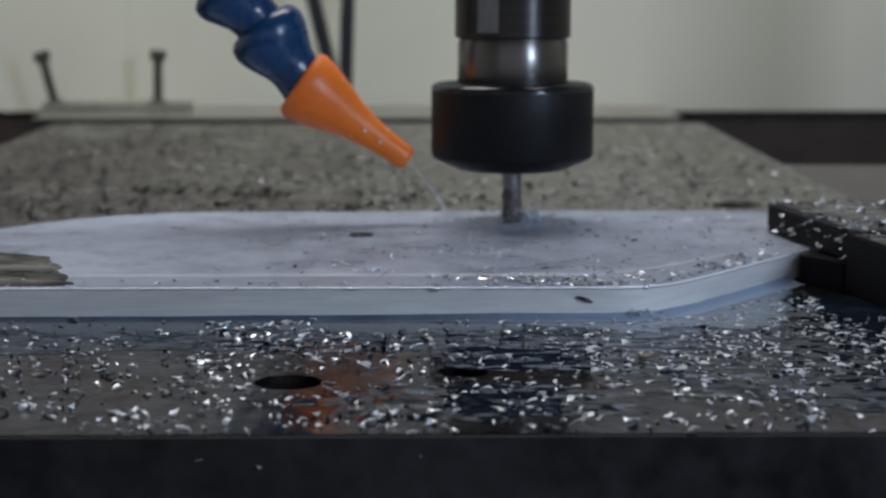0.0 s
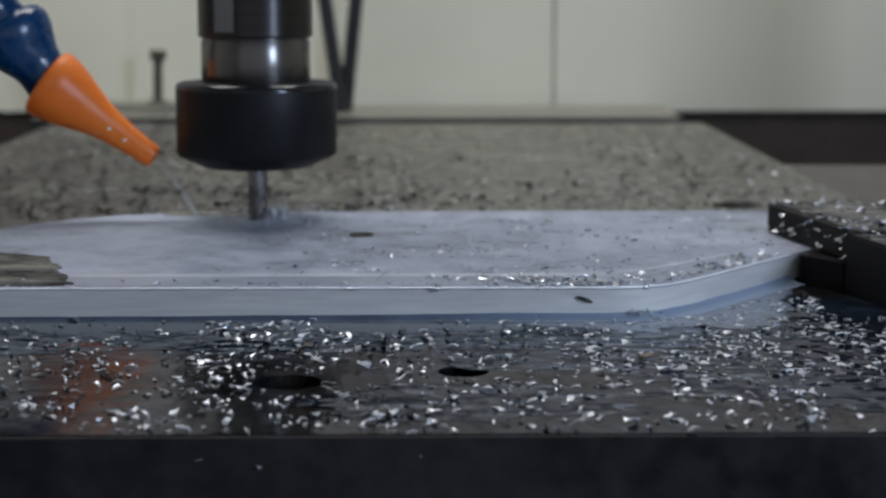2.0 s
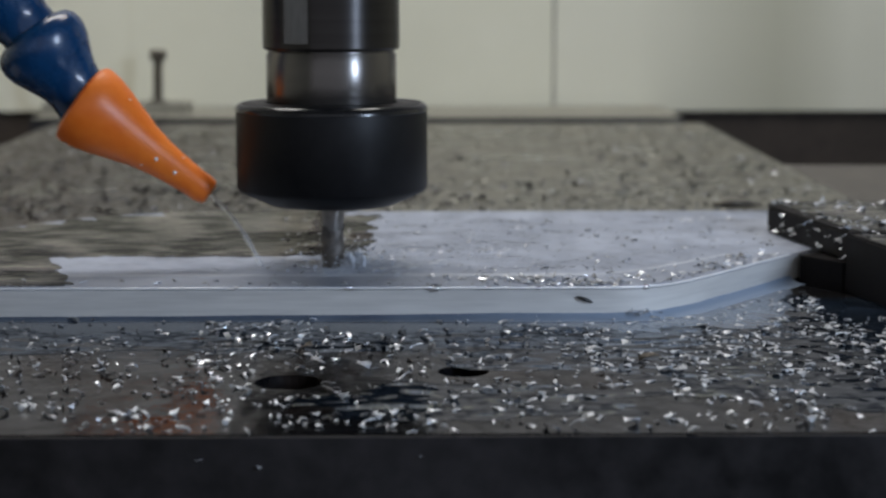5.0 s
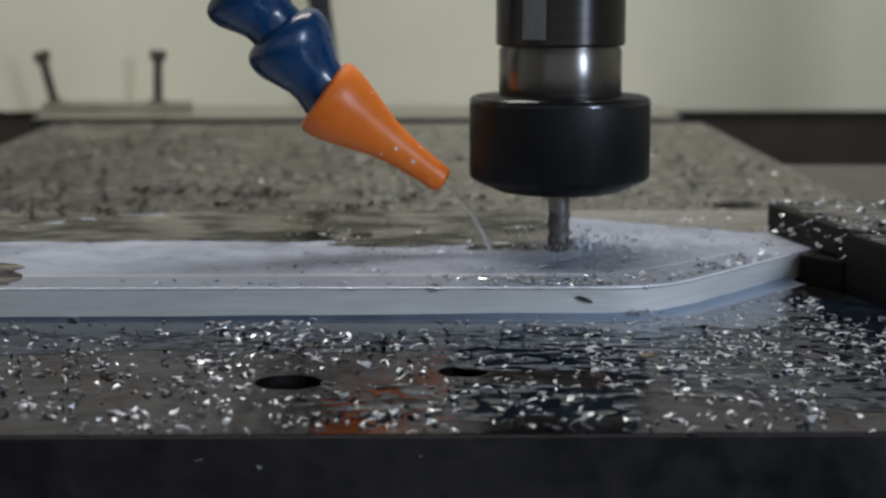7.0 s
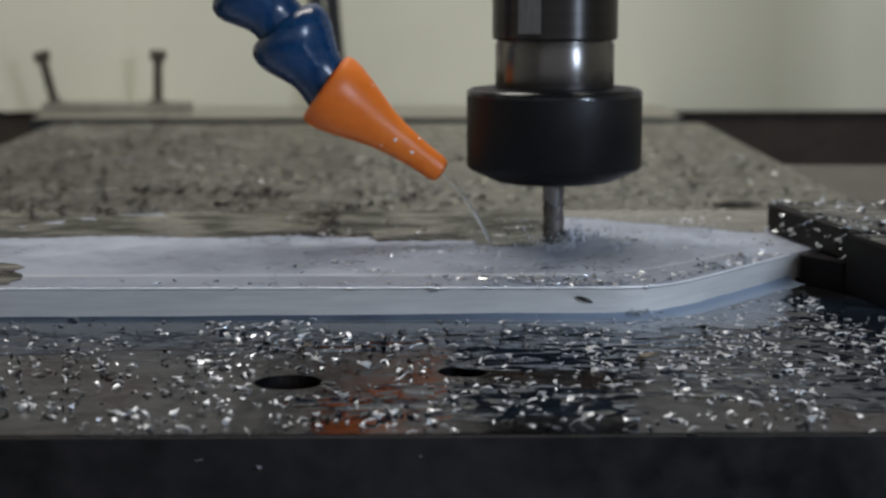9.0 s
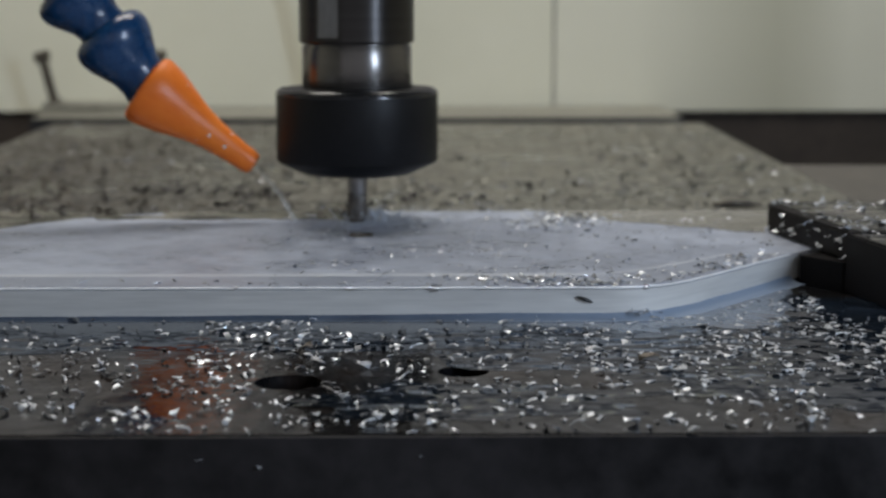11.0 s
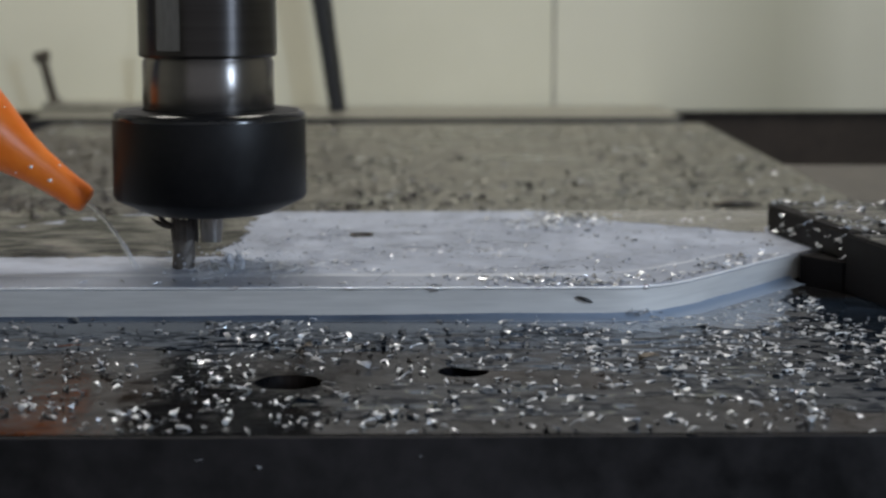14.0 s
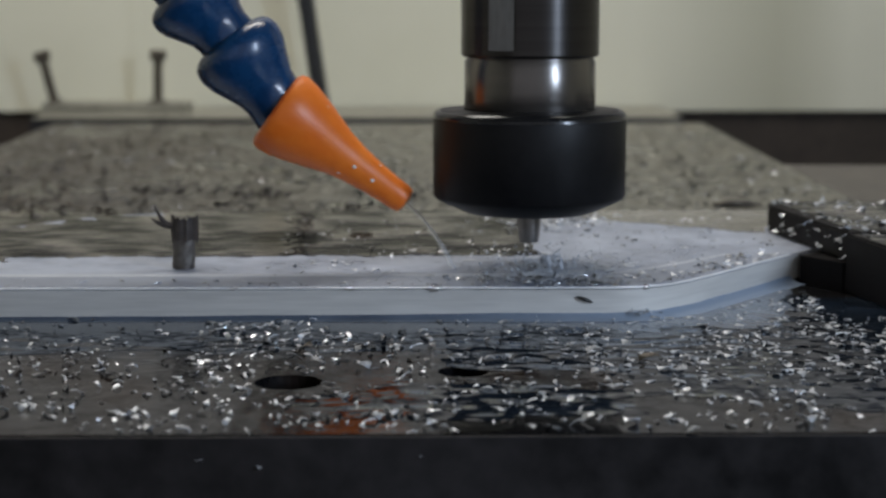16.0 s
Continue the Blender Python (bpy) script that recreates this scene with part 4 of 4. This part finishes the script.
def build_foam(seed=21):
    """Milky flecks of foam and spray lying on the plate beside the cutter."""
    r = random.Random(seed)
    bm = bmesh.new()
    for _ in range(130):
        x, y = r.gauss(0.010, 0.010), r.gauss(0.0, 0.009)
        if y < -0.019 or x > 0.034:
            continue
        rad = r.uniform(0.0003, 0.0015) * (0.4 + r.random())
        m = pose(x, y, 0, 0, 0, r.uniform(0, 180)) @ Matrix.Diagonal((r.uniform(1.0, 2.2), r.uniform(0.5, 1.0), r.uniform(0.10, 0.22), 1))
        bmesh.ops.create_icosphere(bm, subdivisions=2, radius=rad, matrix=m)
    return tagged(part("coolant_foam", bm, M_FOAM, smooth=True), "milky flecks of coolant foam round the cutter", "foam", kind="stuff")


M_FOAM = simple("milky_foam", (0.38, 0.41, 0.47), (0.58, 0.61, 0.66), 400, 0.25, 0.5, bump_s=0.2)
foam = build_foam()
bank = build_foam(35)
splash = build_splash()
r6 = random.Random(52)
heap = chips("chip_heap", [(r6.gauss(0, 0.0075), r6.gauss(0, 0.0085), abs(r6.gauss(0, 0.0007)), r6.uniform(0.5, 1.3)) for _ in range(150)], M_CHIP, "loose heap of bright chips thrown onto the plate")
r5 = random.Random(31)
face = []
for k in range(26):
    u = r5.random()
    face.append((0.1062 + 0.0103 * u - 0.0003, 0.5475 - 0.057 * u, r5.uniform(0.0085, 0.0145), r5.uniform(0.8, 1.7)))
for k in range(20):
    face.append((r5.uniform(0.1235, 0.160), 0.4555, r5.uniform(0.001, 0.0135), r5.uniform(0.6, 1.2)))
chips("clamp_face_chips", face, M_CHIP, "bright chips stuck to the clamp's black side")
sliver = tube(bmesh.new(), [(0.1095, 0.673, 0.0010), (0.115, 0.672, 0.0016), (0.121, 0.673, 0.0014), (0.1275, 0.674, 0.0006)], [0.0006, 0.0013, 0.0015, 0.0005], seg=8)
tagged(part("metal_sliver", sliver, M_RUST, smooth=True), "dark metal sliver lying behind the plate", "sliver")
chips("stuck_chips", [(-0.040, 0.3343, -0.0046, 0.8), (-0.029, 0.3343, -0.0061, 0.6), (0.0012, 0.3343, -0.0043, 0.6)], M_CHIP, "small bright chips stuck to the table's front face")
chips("swarf_lumps", [(-0.0245, 0.4105, 0, 1.5), (-0.026, 0.4125, 0, 1.4), (-0.0252, 0.4095, 0, 1.3), (0.052, 0.4005, 0, 1.8), (-0.001, 0.4015, 0, 1.6)], M_RUST, "small dark lumps of swarf")
chips("lip_chips", [(x, 0.3362, 0.0, r5.uniform(0.9, 1.4)) for x in (-0.0005, 0.0075, 0.0265, 0.0855, -0.046, -0.031, 0.052)], M_CHIP, "bright chips resting on the table's front edge")

fleck = tube(bmesh.new(), [(0.0400, 0.4506, 0.0057), (0.0412, 0.4504, 0.0054), (0.0428, 0.4504, 0.0049), (0.0440, 0.4506, 0.0043)], [0.0002, 0.0005, 0.0005, 0.0002], seg=8)
tagged(part("metal_fleck", fleck, M_CLOD, smooth=True), "black metal fleck stuck to the plate's side", "fleck")
chips("bead_chips", [(0.0568 + r5.gauss(0, 0.0022), 0.4490 + r5.gauss(0, 0.0008), 0.0014 + 0.001 * r5.random(), r5.uniform(0.5, 1.0)) for _ in range(18)], M_CHIP, "bright chips piled at the plate's rounded corner", tilt=0.15, curl=0.2)
DROP = glassy("clear_coolant_drop", (0.95, 0.97, 1.0), 0.02)
for x, rad in ((-0.0158, 0.0009), (0.0049, 0.0013), (0.0180, 0.0007), (-0.0440, 0.0007), (0.0310, 0.0008), (0.0575, 0.0009)):
    bm = bmesh.new()
    bmesh.ops.create_icosphere(bm, subdivisions=3, radius=rad, matrix=Matrix.Translation((x, 0.4511 + (0.0013 if x > 0.05 else 0.0), 0.0080)) @ Matrix.Diagonal((1.1, 1, 0.85, 1)))
    tagged(part("coolant_drop", bm, DROP, smooth=True), "clear round drop of coolant on the plate's edge", "drop", "drops along the plate's edge")

# ---------------------------------------------------------------- movement
PATH = [
    (0, 0.0304, 0.572, 0.0),
    (0.5, 0.0112, 0.5754, 0.0),
    (1, -0.0063, 0.5777, 0.0),
    (1.5, -0.0296, 0.5812, 0.0),
    (2, -0.0492, 0.5805, 0.0),
    (2.25, -0.0584, 0.5786, 0.0),
    (2.5, -0.0661, 0.5685, 0.0),
    (3, -0.0655, 0.5418, 0.0),
    (3.5, -0.0648, 0.5109, 0.0),
    (3.8, -0.0631, 0.4952, 0.0),
    (4, -0.0612, 0.4891, 0.0),
    (4.2, -0.0549, 0.4861, 0.0),
    (6.3, 0.0334, 0.4847, 0.0),
    (6.5, 0.0388, 0.4876, 0.0),
    (7, 0.0404, 0.5125, 0.0),
    (7.2, 0.0406, 0.5192, 0.0005),
    (7.4, 0.0405, 0.5214, 0.004),
    (7.5, 0.0403, 0.5217, 0.0055),
    (7.6, 0.0403, 0.5226, 0.012),
    (7.7, 0.0402, 0.5216, 0.0165),
    (7.9, 0.0404, 0.5134, 0.0168),
    (8.0, 0.0405, 0.5038, 0.0167),
    (8.1, 0.0404, 0.5022, 0.0165),
    (8.2, 0.0405, 0.503, 0.0117),
    (8.3, 0.0405, 0.5036, 0.0051),
    (8.5, 0.0406, 0.5098, 0.0036),
    (8.8, 0.0403, 0.5228, 0.0019),
    (9.2, 0.04, 0.5348, 0.0005),
    (9.8, 0.0369, 0.5588, -0.001),
    (10.3, 0.0187, 0.5689, -0.0016),
    (11.3, -0.0295, 0.5758, -0.0016),
    (11.5, -0.0356, 0.5738, -0.0016),
    (12, -0.0569, 0.5681, -0.0016),
    (12.25, -0.0637, 0.5623, -0.0016),
    (12.5, -0.0649, 0.5489, -0.0016),
    (13, -0.0641, 0.5239, -0.0016),
    (13.5, -0.0646, 0.498, -0.0016),
    (13.75, -0.0617, 0.4859, -0.0016),
    (14, -0.0531, 0.4814, -0.0016),
    (14.5, -0.0326, 0.4768, -0.0016),
    (15, -0.0118, 0.4765, -0.0016),
    (15.5, 0.009, 0.4783, -0.0016),
    (16, 0.03, 0.4801, -0.0016)
]


def at(t):
    for a, b in zip(PATH, PATH[1:]):
        if a[0] <= t <= b[0]:
            u = (t - a[0]) / (b[0] - a[0])
            return tuple(p + (q - p) * u for p, q in zip(a[1:], b[1:]))
    return PATH[-1][1:]


SNAP = 13.8


def shore(t, cx, y):
    """How near to the front the coolant behind the cutter reaches."""
    if t < 1.8:
        return 9.0
    if t < 4.5 or 12.2 < t < 14.0:
        return y + 0.009
    if t < 7.0:
        return float(np.interp(t, [4.5, 6.4, 7.0], [0.495, 0.517, 0.535]))
    if t < 12.3:
        slope = min(max((cx + 0.05) / 0.08, 0.0), 1.0)
        return float(np.interp(t, [7.0, 7.5, 9.2, 10.3, 11.3], [0.535, 0.545, 0.545, 0.575, 0.585])) - 0.02 * slope * (t < 9.3)
    return y + 0.019


def motions():
    walk(spindle, [(t, pose(x, y, 0.0287 + z)) for t, x, y, z in PATH])
    walk(hose, [(t, pose(x, y, 0.0287 + z)) for t, x, y, z in PATH])
    walk(jet, [(t, pose(x, y, 0.0287 + z)) for t, x, y, z in PATH])
    walk(foam, [(t, pose(x, y, PZ + 0.0001)) for t, x, y, z in PATH])
    walk(splash, [(t, pose(x, y, PZ + 0.0003)) for t, x, y, z in PATH])
    rows = [(t, pose(x, y, 0.0287 + z)) for t, x, y, z in PATH if t < SNAP]
    rest = pose(-0.0602, 0.4838, 0.0272, 0, 1.5, 20)
    walk(tip, rows + [(13.83, rest), (16.0, rest)])
    lying = pose(-0.180, 0.520, 0.0083)
    rest = pose(-0.0602, 0.4838, 0.0148, 0, 0, -90)
    walk(swarf, [(0.0, lying), (12.9, lying), (13.1, pose(-0.100, 0.515, 0.022)), (13.3, pose(-0.0648, 0.5085, 0.0142)), (13.5, pose(-0.0646, 0.4980, 0.0142, 0, 0, -15)), (13.7, pose(-0.0624, 0.4882, 0.0145, 0, 0, -50)), (13.83, rest), (16.0, rest)])
    sway_a = [(0, -14.5, 0), (2, -9.2, 0), (2.5, -9.0, 0), (3, -7, 0), (4, -8, 0), (6.5, -11, -4), (7, -11, -4), (9, -13, -1), (12, -12.6, 0), (13, -10, 0), (14, -10, -3), (16, -9, -13)]
    sway_b = [(0, 3, 0), (2, 7, 0), (2.5, 7, 0), (3, 1, 0), (4, -5, 0), (6.5, -7, -4), (7, -6, -4), (9, -4, -1), (11.5, 4, 0), (12, 5, 0), (13, -2, 0), (14, -6, -3), (16, -7, -13)]
    walk(cable_a, [(t, pose(-0.0455 + d / 1000, 1.183, -0.006, 0, a, 0)) for t, a, d in sway_a])
    walk(cable_b, [(t, pose(-0.0445 + d / 1000, 1.194, -0.006, 0, a, 0)) for t, a, d in sway_b])
    walk(bank, [(0.0, pose(0.036, 0.575, PZ - 0.004)), (9.3, pose(0.036, 0.575, PZ - 0.004)), (9.9, pose(0.036, 0.575, PZ)), (16.0, pose(0.036, 0.575, PZ))])
    walk(heap, [(0.0, pose(0.0455, 0.574, PZ - 0.006)), (9.3, pose(0.0455, 0.574, PZ - 0.006)), (9.9, pose(0.0455, 0.574, PZ)), (16.0, pose(0.0455, 0.574, PZ))])
    walk(back_pool, [(0.0, pose(0, 0, -0.002)), (4.4, pose(0, 0, -0.002)), (5.6, pose(0, 0, 0.0006)), (16.0, pose(0, 0, 0.0006))])
    walk(end_pool, [(0.0, pose(0, 0, PZ - 0.0009)), (4.4, pose(0, 0, PZ - 0.0009)), (5.8, pose(0, 0, PZ)), (16.0, pose(0, 0, PZ))])
    for ob, gone, rise in zip(spill, (4.9, 9.9), (0.00016, 0.00010)):
        walk(ob, [(0.0, pose(0, 0, PZ + rise)), (gone, pose(0, 0, PZ + rise)), (gone + 0.8, pose(0, 0, PZ - 0.0009)), (16.0, pose(0, 0, PZ - 0.0009))])
    for ob, cx, cy in PIECES:
        rows, last = [], None
        for k in range(65):
            t = k * 0.25
            x, y, z = at(t)
            wet = cx < x + 0.004 and cy > shore(t, cx, y)
            level = PZ if wet else PZ - 0.0009
            if last is None or level != last or k == 64:
                if rows and rows[-1][0] < t - 0.25:
                    rows.append((t - 0.25, pose(cx, cy, last)))
                rows.append((t, pose(cx, cy, level)))
            last = level
        walk(ob, rows)


motions()
